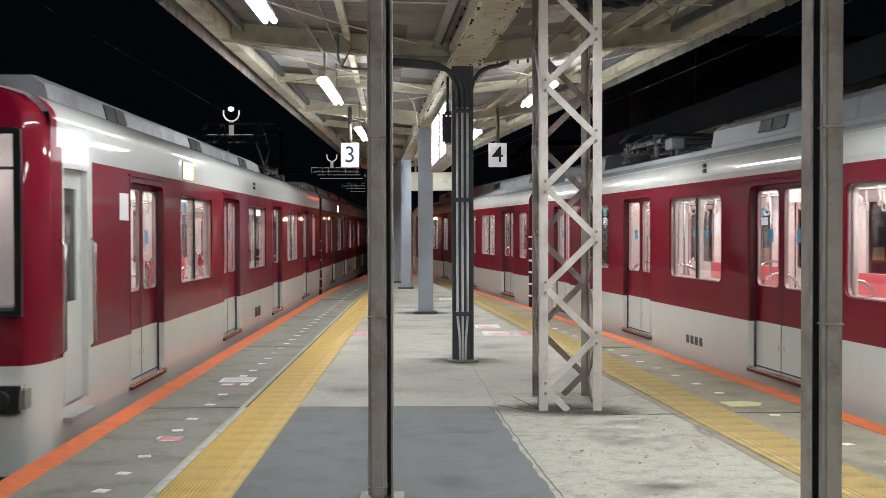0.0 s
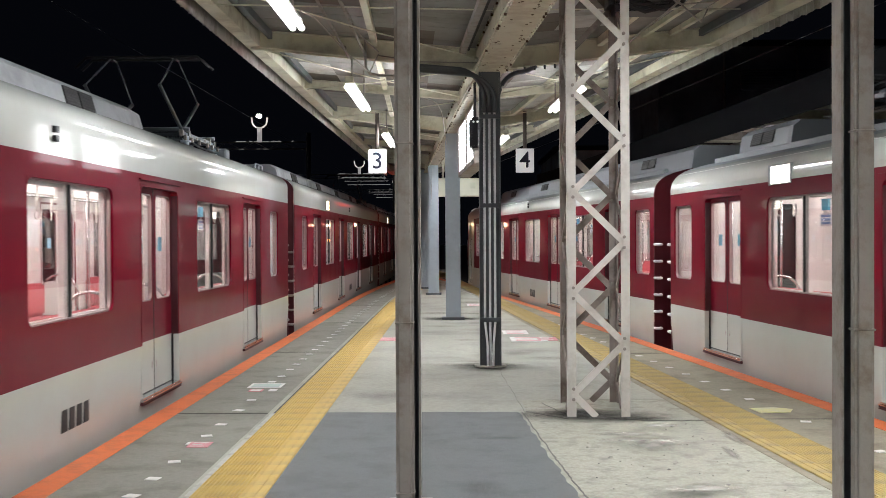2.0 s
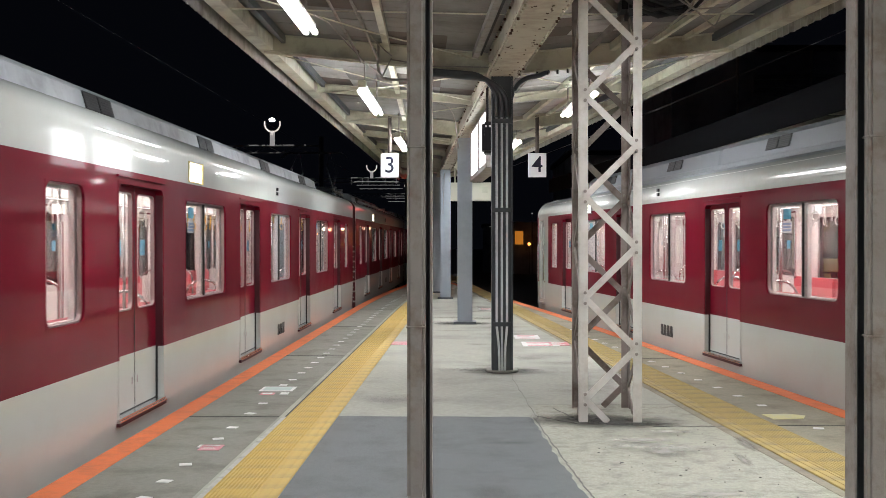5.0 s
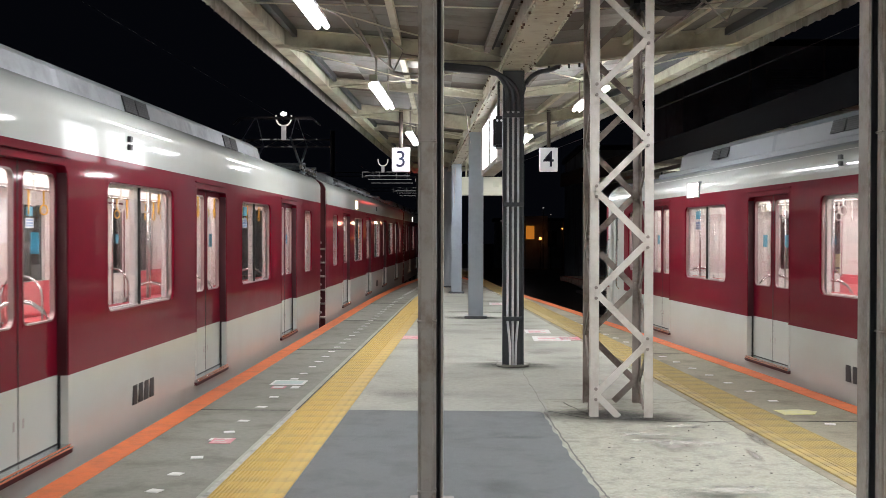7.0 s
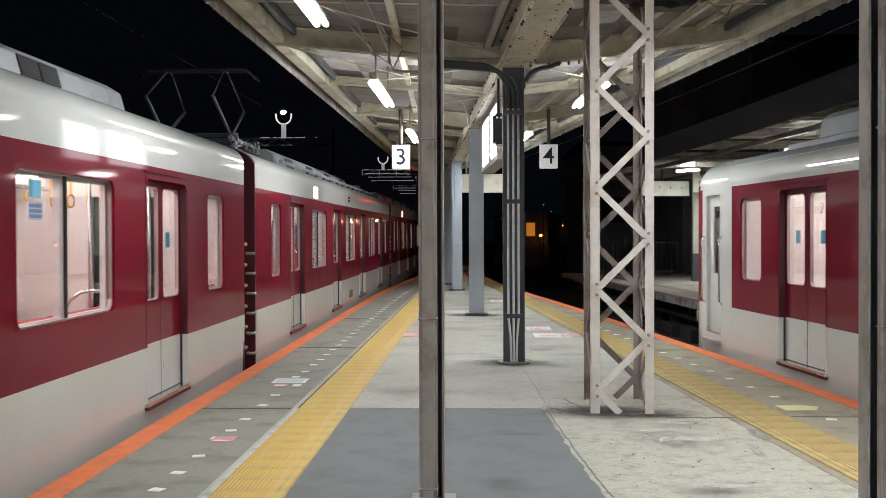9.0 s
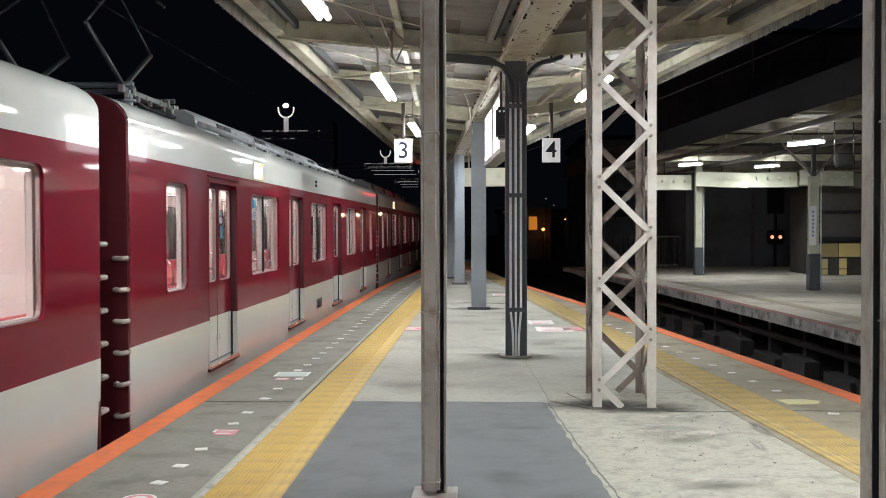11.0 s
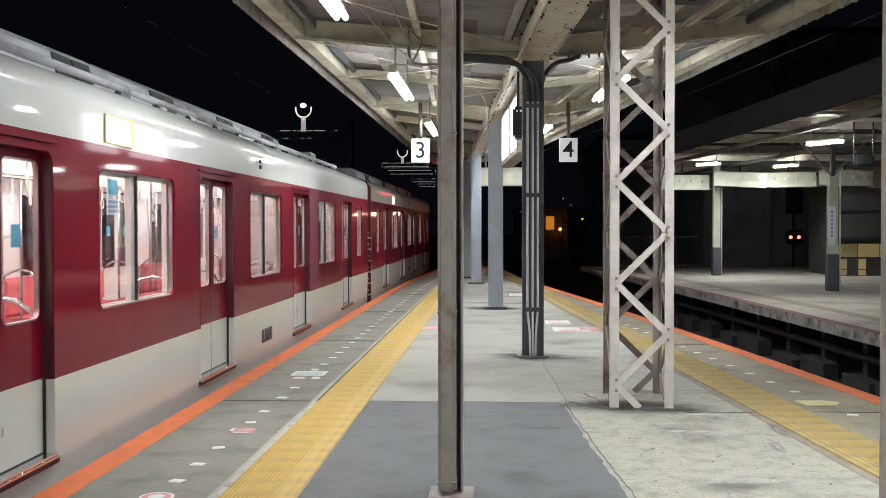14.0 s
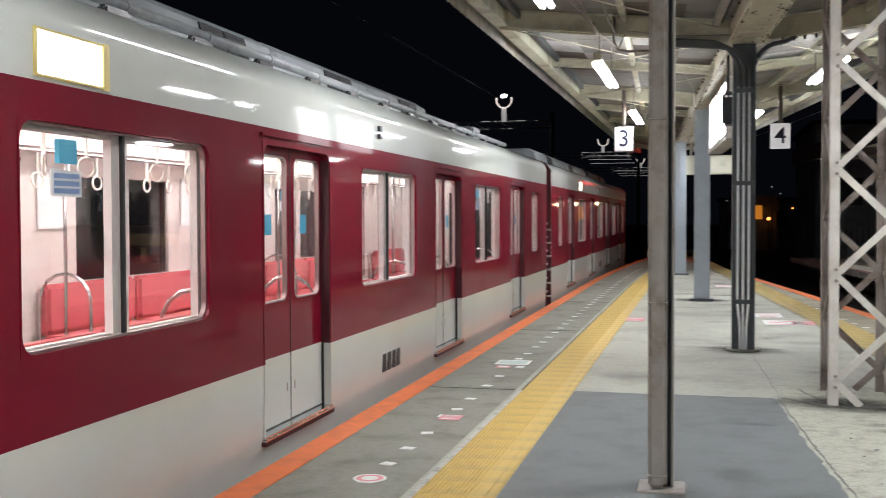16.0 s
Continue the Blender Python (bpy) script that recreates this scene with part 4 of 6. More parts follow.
def build_far():
    # dark blocks behind the opposite platform and at the end of the line
    for x0, x1, y0, y1, h in ((5.6, 30, 58, 70, 7.5), (9, 40, 47.5, 56, 11.2), (16.5, 40, 14, 46, 6.5), (1.5, 9.0, 96, 105, 4.2)):
        root = new("dark_building")
        root.location = (x0, y0, GROUND_Z)
        w, d = x1 - x0, y1 - y0
        bm = bmesh.new()
        box(bm, 0, w, 0, d, 0, h)
        part("wall", bm, M_WALLD, root)
        bm = bmesh.new()
        box(bm, -0.2, w + 0.2, -0.2, d, h, h + 0.25)
        part("roof", bm, M_OPPDARK, root)
        for k in range(int(w / 3.2)):
            bm = bmesh.new()
            box(bm, 0.9 + 3.2 * k, 2.3 + 3.2 * k, -0.05, 0.02, h * 0.45, h * 0.45 + 1.4)
            part("window", bm, M_GRILLE, root, "unlit window")
            bm = bmesh.new()
            box(bm, 0.8 + 3.2 * k, 2.4 + 3.2 * k, -0.16, 0.0, h * 0.45 - 0.1, h * 0.45)
            part("window_sill", bm, M_WALLD, root)
            bm = bmesh.new()
            tube(bm, [(2.9 + 3.2 * k, -0.09, 0), (2.9 + 3.2 * k, -0.09, h)], 0.06, 6)
            part("drain_pipe", bm, M_STEELGREY, root)
        for k in range(9 if h > 10 else 0):
            bm = bmesh.new()
            box(bm, 3.6, 7.1, -0.14, -0.02, 9.2 + 0.12 * k, 9.25 + 0.12 * k)
            part("louvre_slat", bm, M_WALLD, root)
        tagged(root, "dark town building behind the station at night", "building", group="town buildings")
    root = new("lit_window_house")
    root.location = (4.46, 94.0, GROUND_Z)
    bm = bmesh.new()
    box(bm, -1.6, 1.6, 0, 2, 0, 4.6)
    part("wall", bm, M_WALLD, root)
    bm = bmesh.new()
    box(bm, -0.3, 0.42, -0.05, 0.02, 2.6, 3.75)
    part("window", bm, M_ORWIN, root, "orange lit window")
    tagged(root, "small dark house with an orange lit window", "house")
    for x, y, z, r, m in ((3.1, 120, 3.2, 0.07, M_FAINT), (4.9, 118, 4.4, 0.05, M_FAINT), (6.2, 92, 3.4, 0.05, M_FAINT), (7.1, 91, 2.2, 0.06, M_ORLAMP), (8.3, 90, 3.0, 0.05, M_FAINT), (3.6, 119, 2.0, 0.06, M_ORLAMP), (5.35, 93, 1.35, 0.13, M_ORLAMP), (5.6, 93, 4.0, 0.06, M_FAINT), (2.0, 95, 2.9, 0.05, M_FAINT)):
        root = new("street_lamp")
        root.location = (x, y, GROUND_Z)
        bm = bmesh.new()
        tube(bm, [(0, 0, 0), (0, 0, z - GROUND_Z)], 0.05, 6)
        part("pole", bm, M_DARK, root)
        bm = bmesh.new()
        bmesh.ops.create_icosphere(bm, subdivisions=2, radius=r, matrix=Matrix.Translation((0, 0, z - GROUND_Z)))
        part("lamp", bm, m, root, "small glowing lamp")
        tagged(root, "distant street lamp with a small glow", "street lamp", group="street lamps")


def build_gantry(y, x0, x1, zb, horn_x, horn_z, lit):
    """Overhead line gantry over the left track with a horn-shaped insulator on top."""
    root = new("line_gantry")
    root.location = (0, y, 0)
    for x in (x0 - 6.0, x1 + 1.0):
        bm = bmesh.new()
        tube(bm, [(x, 0, GROUND_Z), (x, 0, zb + 0.6)], 0.16, 8)
        part("mast", bm, M_DARK, root)
    bm = bmesh.new()
    for zz in (zb - 0.45, zb):
        beam(bm, (x0 - 6.0, 0, zz), (x1 + 1.0, 0, zz), 0.1, 0.1)
    n = int((x1 - x0 + 7) / 0.9)
    for k in range(n):
        xa = x0 - 6.0 + 0.9 * k
        beam(bm, (xa, 0, zb - 0.45 if k % 2 else zb), (xa + 0.9, 0, zb if k % 2 else zb - 0.45), 0.06, 0.06, up=(0, 1, 0))
    part("truss", bm, M_STEELGREY, root)
    # broken glowing strips in place of lamp light caught on the truss
    bm = bmesh.new()
    rg = random.Random(int(y))
    x = x0
    while x < x1:
        l = rg.uniform(0.12, 0.7)
        if rg.random() < 0.7:
            beam(bm, (x, -0.06, zb + 0.05), (min(x + l, x1), -0.06, zb + 0.05), 0.03, rg.uniform(0.02, 0.06))
        if rg.random() < 0.35:
            beam(bm, (x + 0.2, -0.06, zb - 0.45), (x + 0.2 + 0.5 * l, -0.06, zb - 0.45), 0.03, 0.02)
        x += l + rg.uniform(0.03, 0.22)
    if not lit:
        for j in (1, 2, 3):
            beam(bm, (x0 + 0.3 * j, -0.06, zb + 0.05 - 0.38 * j), (x1 + 0.2 * j, -0.06, zb + 0.05 - 0.38 * j), 0.04, 0.04)
        for j in (0, 2, 3, 6, 8):
            xx = x0 + (x1 - x0) * j / 8
            beam(bm, (xx, -0.06, zb - 0.6), (xx, -0.06, zb + 0.05), 0.02, 0.02, up=(0, 1, 0))
    part("lamplight_edge", bm, M_FAINT, root, "edge with lamp light put in as a faint glow")
    # horns and stem glow themselves instead of being lit by a lamp
    for s in (-1, 1):
        bm = bmesh.new()
        tube(bm, [(horn_x + s * 0.58 * math.sin(a) * (1 - 0.08 * a), 0, horn_z - 0.1 - 0.62 * math.cos(a)) for a in [0.12 * k for k in range(15)]], 0.05, 8)
        part("horn", bm, M_HORN, root, "pale curved horn with lamp light put in as a glow")
    bm = bmesh.new()
    tube(bm, [(horn_x, 0, zb), (horn_x, 0, horn_z - 0.7)], 0.16, 10)
    part("insulator", bm, M_FAINT, root, "pale stem with lamp light put in as a faint glow")
    if lit:
        bm = bmesh.new()
        bmesh.ops.create_icosphere(bm, subdivisions=2, radius=0.2, matrix=Matrix.Translation((horn_x, -0.1, horn_z + 0.05)) @ Matrix.Diagonal((1, 1, 0.7, 1)))
        part("lamp", bm, M_MOON, root, "bright white lamp")
    tagged(root, "overhead line gantry with a pale horn on top", "gantry", group="line gantries")


def build_wires():
    for x, z, r in ((-4.2, 4.03, 0.0025),):
        bm = bmesh.new()
        pts = []
        for k in range(29):
            y = -20 + 5 * k
            sag = 0.25 * (((y + 20) % 50) / 25 - 1) ** 2 if z > 4.5 else 0.0
            pts.append((x, y, z + sag))
        tube(bm, pts, r, 5)
        tagged(part("contact_wire", bm, M_RUBBER), "dark overhead line wire above the track", "wire", group="overhead wires")
    bm = bmesh.new()
    tube(bm, [(right_track(y), y, 4.15) for y in span(-15, 60, 3)], 0.006, 5)
    tagged(part("contact_wire", bm, M_DARK), "dark overhead line wire above the track", "wire", group="overhead wires")


def build_hangings():
    """Lit station sign, monitor, far box, small lamps and cables under the canopy."""
    root = new("lit_station_sign")
    root.matrix_basis = pose(0.25, 16.85, 0, 0, 0, 3.4)
    bm = bmesh.new()
    box(bm, -0.11, 0.11, -1.95, 1.6, 2.58, 3.42)
    bevel(bm, 0.01, 1)
    part("case", bm, M_STEELGREY, root)
    for u in (-1, 1):
        for y0, y1 in ((-1.86, -0.74), (-0.3, 1.15)):
            bm = bmesh.new()
            box(bm, u * 0.112 - 0.003, u * 0.112 + 0.003, y0, y1, 2.66, 3.36)
            part("sign_panel", bm, M_SIGNLIT if u < 0 else M_SIGNW, root, "glowing white sign panel" if u < 0 else "unlit white sign panel")
    for y in (-1.4, -0.5, 0.5, 1.4):
        bm = bmesh.new()
        tube(bm, [(0, y, 3.3), (0, y, 3.6)], 0.02, 6)
        part("rod", bm, M_STEELCREAM, root)
    tagged(root, "grey cased station sign with glowing panels hung along the platform", "sign")
    root = new("monitor_camera")
    root.location = (0.25, 13.5, 0)
    bm = bmesh.new()
    box(bm, -0.07, 0.1, -0.16, 0.22, 2.66, 3.05)
    bevel(bm, 0.03, 2)
    part("case", bm, M_BLACK, root)
    for u in (-0.02, 0.03):
        bm = bmesh.new()
        tube(bm, [(u, -0.17, 2.99), (u, -0.16, 2.99)], 0.014, 8)
        part("indicator", bm, M_FAINT, root, "small white light")
    bm = bmesh.new()
    tube(bm, [(0, 0, 3.05), (0, 0, 3.62)], 0.018, 6)
    part("rod", bm, M_DARK, root)
    tagged(root, "black monitor case with small white lights", "monitor")
    root = new("sign_box")
    root.location = (0.125, 29.7, 0)
    bm = bmesh.new()
    box(bm, -0.62, 0.94, -0.1, 0.1, 2.68, 3.19)
    bevel(bm, 0.02, 1)
    part("case", bm, M_CREAMBOX, root)
    bm = bmesh.new()
    box(bm, 0.27, 0.43, -0.11, -0.1, 2.9, 3.06)
    part("hatch", bm, M_OPPCREAM, root)
    for u in (-0.47, 0.78):
        bm = bmesh.new()
        tube(bm, [(u, 0, 3.15), (u, 0, 3.85)], 0.03, 6)
        part("rod", bm, M_STEELCREAM, root)
    tagged(root, "pale cream box hung at the end of the canopy", "sign box")
    # small warm lamp on a post
    for x, y, z in ((-1.02, 35.6, 1.97), (-1.05, 39.9, 2.03), (-1.6, 43.6, 2.1)):
        root = new("post_lamp")
        root.location = (x, y, 0)
        bm = bmesh.new()
        tube(bm, [(0, 0, 0), (0, 0, 3.6 if y < 39 else 2.5)], 0.035, 8)
        part("post", bm, M_OPPCREAM, root)
        bm = bmesh.new()
        bmesh.ops.create_icosphere(bm, subdivisions=2, radius=0.06, matrix=Matrix.Translation((0.09, -0.06, z)))
        part("lamp", bm, M_WARMLAMP, root, "small warm glowing lamp")
        tagged(root, "thin post with a small warm lamp", "lamp", group="post lamps")
    # red warning lamp near the far end
    root = new("warning_lamp")
    root.location = (-1.65, 38.8, 0)
    bm = bmesh.new()
    box(bm, -0.18, 0.18, -1.1, 1.1, 2.8, 3.0)
    part("lamp", bm, M_REDLAMP, root, "glowing red lamp")
    bm = bmesh.new()
    tube(bm, [(0, 0, 3.0), (0, 0, 3.95)], 0.02, 6)
    part("rod", bm, M_DARK, root)
    tagged(root, "glowing red warning lamp hung from the canopy", "lamp")
    # conduits clamped under the roof, with a drop at the main beam
    for x, dz in ((-1.28, 0.0), (-1.08, 0.02)):
        bm = bmesh.new()
        tube(bm, [(x, 6.5, 3.79 + dz), (x, 12.3, 3.74 + dz), (x + 0.02, 12.5, 3.70 + dz), (x + 0.03, 12.62, 3.66)], 0.015, 8)
        for y in (7.5, 9.3, 11.2, 12.4):
            tube(bm, [(x, y, 3.755 + dz), (x, y + 0.04, 3.755 + dz)], 0.026, 8)
        tagged(part("roof_conduit", bm, M_STEELGREY), "grey steel conduit clamped under the canopy", "conduit", group="roof conduits", kind="structure")
    bm = bmesh.new()
    tube(bm, [(-1.05, 12.6, 3.9), (-1.05, 12.55, 3.62), (-1.04, 12.55, 3.54), (-1.0, 12.58, 3.48), (-0.9, 12.6, 3.46), (-0.4, 12.62, 3.455)], 0.016, 8)
    tagged(part("roof_conduit", bm, M_STEELGREY), "grey steel conduit bent along the main canopy beam", "conduit", group="roof conduits", kind="structure")
    # cable bundle at the head of the lattice mast
    for q, (dx, dy, dz) in enumerate(((0.0, 0.0, 0.0), (0.07, 0.05, -0.05), (0.14, -0.03, 0.03), (0.2, 0.06, -0.02))):
        bm = bmesh.new()
        tube(bm, [(1.3 + dx, 9.6 + dy, 3.84 + dz), (1.45 + dx, 9.62 + dy, 3.70 + dz), (1.65 + dx, 9.65 + dy, 3.63 + dz), (1.85 + dx, 9.7 + dy, 3.68 + dz), (1.98 + dx, 9.75 + dy, 3.82 + dz), (2.0 + dx, 9.8 + dy, 3.95)], 0.02, 8)
        tagged(part("cable", bm, M_RUBBER), "black cable looped at the head of the mast", "cable", group="mast cables", kind="structure")
    bm = bmesh.new()
    tube(bm, [(1.5, 9.5, 3.78), (2.02, 9.5, 3.79)], 0.022, 8)
    tagged(part("mast_bracket", bm, M_CONDUIT), "pale steel bracket tube at the head of the mast", "bracket", kind="structure")
    bm = bmesh.new()
    tube(bm, [(2.0, 9.48, 3.79), (2.02, 9.48, 3.72), (1.98, 9.5, 3.62), (1.86, 9.6, 3.52), (1.78, 10.2, 3.5), (1.76, 11.2, 3.52), (1.6, 12.6, 3.5), (1.2, 12.7, 3.46)], 0.010, 6)
    tagged(part("cable", bm, M_STEELGREY), "grey cable looped from the mast to the main beam", "cable", group="mast cables", kind="structure")
    # cables and tie rods under the roof
    rods = (((-2.3, 9.1, 3.78), (0.4, 12.6, 3.62), 0.008), ((0.35, 12.9, 3.6), (-2.25, 16.3, 3.82), 0.008), ((-2.3, 12.9, 3.82), (0.2, 16.3, 3.66), 0.008), ((0.2, 16.5, 3.66), (-2.2, 20, 3.82), 0.008),
            ((2.9, 12.9, 3.8), (0.3, 16.3, 3.66), 0.008), ((0.45, 12.9, 3.6), (2.5, 16.4, 3.8), 0.008), ((2.5, 16.6, 3.8), (0.1, 20, 3.66), 0.008), ((-1.9, 20.2, 3.8), (-0.1, 23.2, 3.66), 0.008), ((-1.2, 8.0, 3.72), (2.8, 9.6, 3.75), 0.01), ((-2.4, 10.5, 3.85), (2.9, 10.9, 3.85), 0.008))
    for a, b, r in rods:
        bm = bmesh.new()
        m = (Vector(a) + Vector(b)) / 2 + Vector((0, 0, -0.03))
        tube(bm, [a, m, b], r, 6)
        tagged(part("tie_rod", bm, M_STEELCREAM), "thin steel tie rod under the canopy", "rod", group="tie rods", kind="structure")
    for pts in ([(-0.9, 12.65, 3.72), (-1.0, 12.6, 3.5), (-1.15, 11.8, 3.55), (-1.3, 10.0, 3.6), (-1.35, 9.4, 3.55)], [(-0.9, 12.65, 3.75), (-1.05, 11.9, 3.8), (-1.1, 10.4, 3.85)],
                [(0.3, 12.6, 3.6), (-0.4, 12.62, 3.62), (-0.9, 12.62, 3.7)], [(-0.45, 16.3, 3.66), (-0.36, 16.3, 3.64), (-0.28, 16.4, 3.6), (-0.22, 16.6, 3.52), (-0.19, 16.9, 3.42), (-0.18, 17.4, 3.33), (-0.17, 18.4, 3.3), (-0.16, 20.1, 3.3)],
                [(-0.62, 28.8, 3.4), (-0.66, 28.85, 2.4), (-0.66, 28.85, 2.3)], [(1.9, 9.6, 3.75), (2.1, 9.6, 3.55), (2.25, 9.8, 3.5), (2.4, 10.2, 3.7)], [(1.7, 9.5, 3.8), (2.0, 9.5, 3.6), (2.3, 9.5, 3.62), (2.6, 9.5, 3.85)]):
        bm = bmesh.new()
        tube(bm, pts, 0.008, 6)
        tagged(part("cable", bm, M_STEELGREY), "grey cable run under the canopy", "cable", group="canopy cables", kind="structure")
    bm = bmesh.new()
    box(bm, -0.35, 0.25, -0.2, 0.2, -0.12, 0.1)
    bevel(bm, 0.06, 2)
    ob = part("junction_box", bm, M_BLACK)
    ob.location = (1.75, 9.9, 3.72)
    tagged(ob, "dark bundled junction box beside the lattice mast", "junction box")


def build_floor_details(fl):
    """Joints, cracks, stains and patches on the platform floor."""
    def line(pts, w, z=0.0022, mat=M_CHIP, name="floor_joint"):
        bm = bmesh.new()
        for i, (a, b) in enumerate(zip(pts, pts[1:])):
            beam(bm, (*a, z - 0.004), (*b, z - 0.004), w * (0.7 + 0.6 * ((i * 37) % 10) / 10), 0.008)
        part(name, bm, M_JOINT if z > 0.003 else mat, fl)

    rnd = random.Random(5)

    def crack(a, b, n, amp):
        pts = []
        for i in range(n + 1):
            t = i / n
            pts.append((a[0] + (b[0] - a[0]) * t + rnd.uniform(-amp, amp), a[1] + (b[1] - a[1]) * t + rnd.uniform(-amp, amp)))
        return pts

    for y in (9.43, 14.5, 19.5, 24.5, 4.6):
        line([(edge_left(y) + 0.2, y), (edge_left(y) + 1.0, y)], 0.014, 0.0035)
    for y in (9.05, 14.2, 19.0, 5.0):
        line(crack((yellow_right(y) + 0.24, y), (edge_right(y) - 0.2, y), 6, 0.008), 0.014, 0.0035)
    line(crack((1.55, 9.02), (yellow_right(9.0) - 0.24, 9.0), 8, 0.02), 0.016)
    line(crack((0.62, 9.5), (0.95, 9.1), 8, 0.012), 0.008)
    for p, q in (((0.585, 9.45), (0.69, 7.51)), ((0.69, 7.51), (0.79, 6.09)), ((0.79, 6.09), (0.9, 4.5))):
        line(crack(p, q, 22, 0.007), 0.008)
    line(crack((0.6, 9.5), (0.5, 12.5), 14, 0.012), 0.0025)
    line(crack((0.95, 9.3), (0.8, 10.0), 6, 0.012), 0.006)
    for y in (7.0, 11.2):
        line([(yellow_right(y) + 0.25, y - 3.4), (yellow_right(y + 6) + 0.25, y + 2.6)], 0.012, 0.0035)
    bm = bmesh.new()
    for k in range(70):
        x, y = rnd.uniform(0.9, 2.1), rnd.uniform(5.0, 9.0)
        r = rnd.uniform(0.003, 0.006) if k % 4 else rnd.uniform(0.007, 0.016)
        prism(bm, [(x + r * math.cos(a) * rnd.uniform(0.6, 1.5), y + r * math.sin(a) * rnd.uniform(0.6, 1.5)) for a in (0, 1.2, 2.5, 3.7, 5.0)], -0.006, 0.0015)
    tagged(part("chips", bm, M_CHIP, fl), kind="stuff")
    bm = bmesh.new()
    ring = [(math.cos(k * math.tau / 24), math.sin(k * math.tau / 24)) for k in range(24)]
    bm.faces.new([bm.verts.new((x, y, 0)) for x, y in ring])
    film = {m.name: mesh_of("floor_stain", bm.copy(), m) for m in (M_GRIME, M_GRIMEDARK, M_PALEWEAR)}
    bm.free()
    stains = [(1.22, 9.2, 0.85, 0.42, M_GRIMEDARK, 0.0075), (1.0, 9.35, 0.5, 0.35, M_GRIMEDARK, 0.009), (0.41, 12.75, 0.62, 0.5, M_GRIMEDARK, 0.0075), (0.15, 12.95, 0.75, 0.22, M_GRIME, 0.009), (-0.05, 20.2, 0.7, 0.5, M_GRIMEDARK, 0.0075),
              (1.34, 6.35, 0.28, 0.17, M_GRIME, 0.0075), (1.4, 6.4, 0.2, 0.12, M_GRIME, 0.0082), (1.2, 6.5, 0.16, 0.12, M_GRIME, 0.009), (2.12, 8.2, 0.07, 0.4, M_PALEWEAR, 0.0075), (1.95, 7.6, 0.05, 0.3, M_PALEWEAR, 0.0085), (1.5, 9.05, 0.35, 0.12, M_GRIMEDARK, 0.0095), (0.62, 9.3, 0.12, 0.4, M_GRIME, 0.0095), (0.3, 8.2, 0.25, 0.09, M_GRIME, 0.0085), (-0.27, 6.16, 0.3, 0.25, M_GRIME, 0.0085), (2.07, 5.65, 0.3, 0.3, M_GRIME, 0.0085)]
    for k in range(26):
        y = rnd.uniform(4.6, 26)
        stains.append((rnd.uniform(axis(y) - 1.2, yellow_right(y) - 0.4), y, rnd.uniform(0.2, 0.8), rnd.uniform(0.15, 0.6), M_GRIME, 0.010 + 0.0004 * k))
    for k in range(14):
        y = rnd.uniform(4.6, 9.0)
        stains.append((rnd.uniform(0.95, yellow_right(y) - 0.35), y, rnd.uniform(0.1, 0.4), rnd.uniform(0.1, 0.3), M_PALEWEAR, 0.022 + 0.0004 * k))
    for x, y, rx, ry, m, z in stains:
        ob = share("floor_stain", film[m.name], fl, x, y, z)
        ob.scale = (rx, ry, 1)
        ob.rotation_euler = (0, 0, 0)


def build_track(path, name, y0, y1):
    root = new(name)
    for s in (-0.75, 0.75):
        bm = bmesh.new()
        ys = span(y0, y1, 2)
        strip(bm, lambda y: path(y) + s - 0.035, lambda y: path(y) + s + 0.035, ys, RAIL_Z - 0.15, RAIL_Z)
        part("rail", bm, M_RAIL, root)
    bm = bmesh.new()
    box(bm, -1.2, 1.2, -0.12, 0.12, GROUND_Z, RAIL_Z - 0.13)
    me = mesh_of("sleeper", bm, M_SLEEPER)
    for y in span(max(y0, 0), min(y1, 60), 0.7):
        share("sleeper", me, root, path(y), y, 0)
    tagged(root, "railway track of steel rails on concrete sleepers", "track", kind="structure")


# ---- railway cars (local y along the car, z = 0 at platform level) ----
HALF = 1.40
DOORS = (-6.9, -2.3, 2.3, 6.9)
DW = 0.65
WINDOWS = ((-4.6, 1.78), (0.0, 1.78), (4.6, 1.78))
Z_SILL, Z_BORDER, Z_WIN0, Z_WIN1, Z_DOOR, Z_TOP = 0.116, 0.591, 0.955, 1.975, 2.05, 2.137
PROFILE = ((2.2, 1.40), (2.395, 1.40), (2.42, 1.398), (2.45, 1.39), (2.495, 1.365), (2.545, 1.315), (2.59, 1.24), (2.632, 1.13), (2.69, 0.85), (2.735, 0.45), (2.75, 0.0))
LOW_PROFILE = ((2.2, 1.40), (2.25, 1.392), (2.31, 1.372), (2.37, 1.33), (2.42, 1.275), (2.465, 1.20), (2.505, 1.10), (2.56, 0.9), (2.615, 0.55), (2.64, 0.0))
CACHE = {}


def cached(key, make):
    if key not in CACHE:
        CACHE[key] = make()
    return CACHE[key]


def wall_cells(bm, x, openings, y0, y1, zs, color):
    """A wall in the plane x with rectangular openings (ya, yb, za, zb); color(y, z) gives the material."""
    ys = sorted({y0, y1, *[o[0] for o in openings], *[o[1] for o in openings]})
    vs = {}

    def vert(i, j):
        if (i, j) not in vs:
            z = zs[j]
            xx = x * (1 - 0.02 * ((0.45 - z) / 0.65) ** 1.25) if z < 0.45 else x
            vs[i, j] = bm.verts.new((xx, ys[i], z))
        return vs[i, j]

    for i in range(len(ys) - 1):
        for j in range(len(zs) - 1):
            cy, cz = (ys[i] + ys[i + 1]) / 2, (zs[j] + zs[j + 1]) / 2
            if any(a < cy < b and c < cz < d for a, b, c, d in openings):
                continue
            bm.faces.new((vert(i, j), vert(i + 1, j), vert(i + 1, j + 1), vert(i, j + 1))).material_index = color(cy, cz)
    for f in bm.faces:
        f.smooth = True


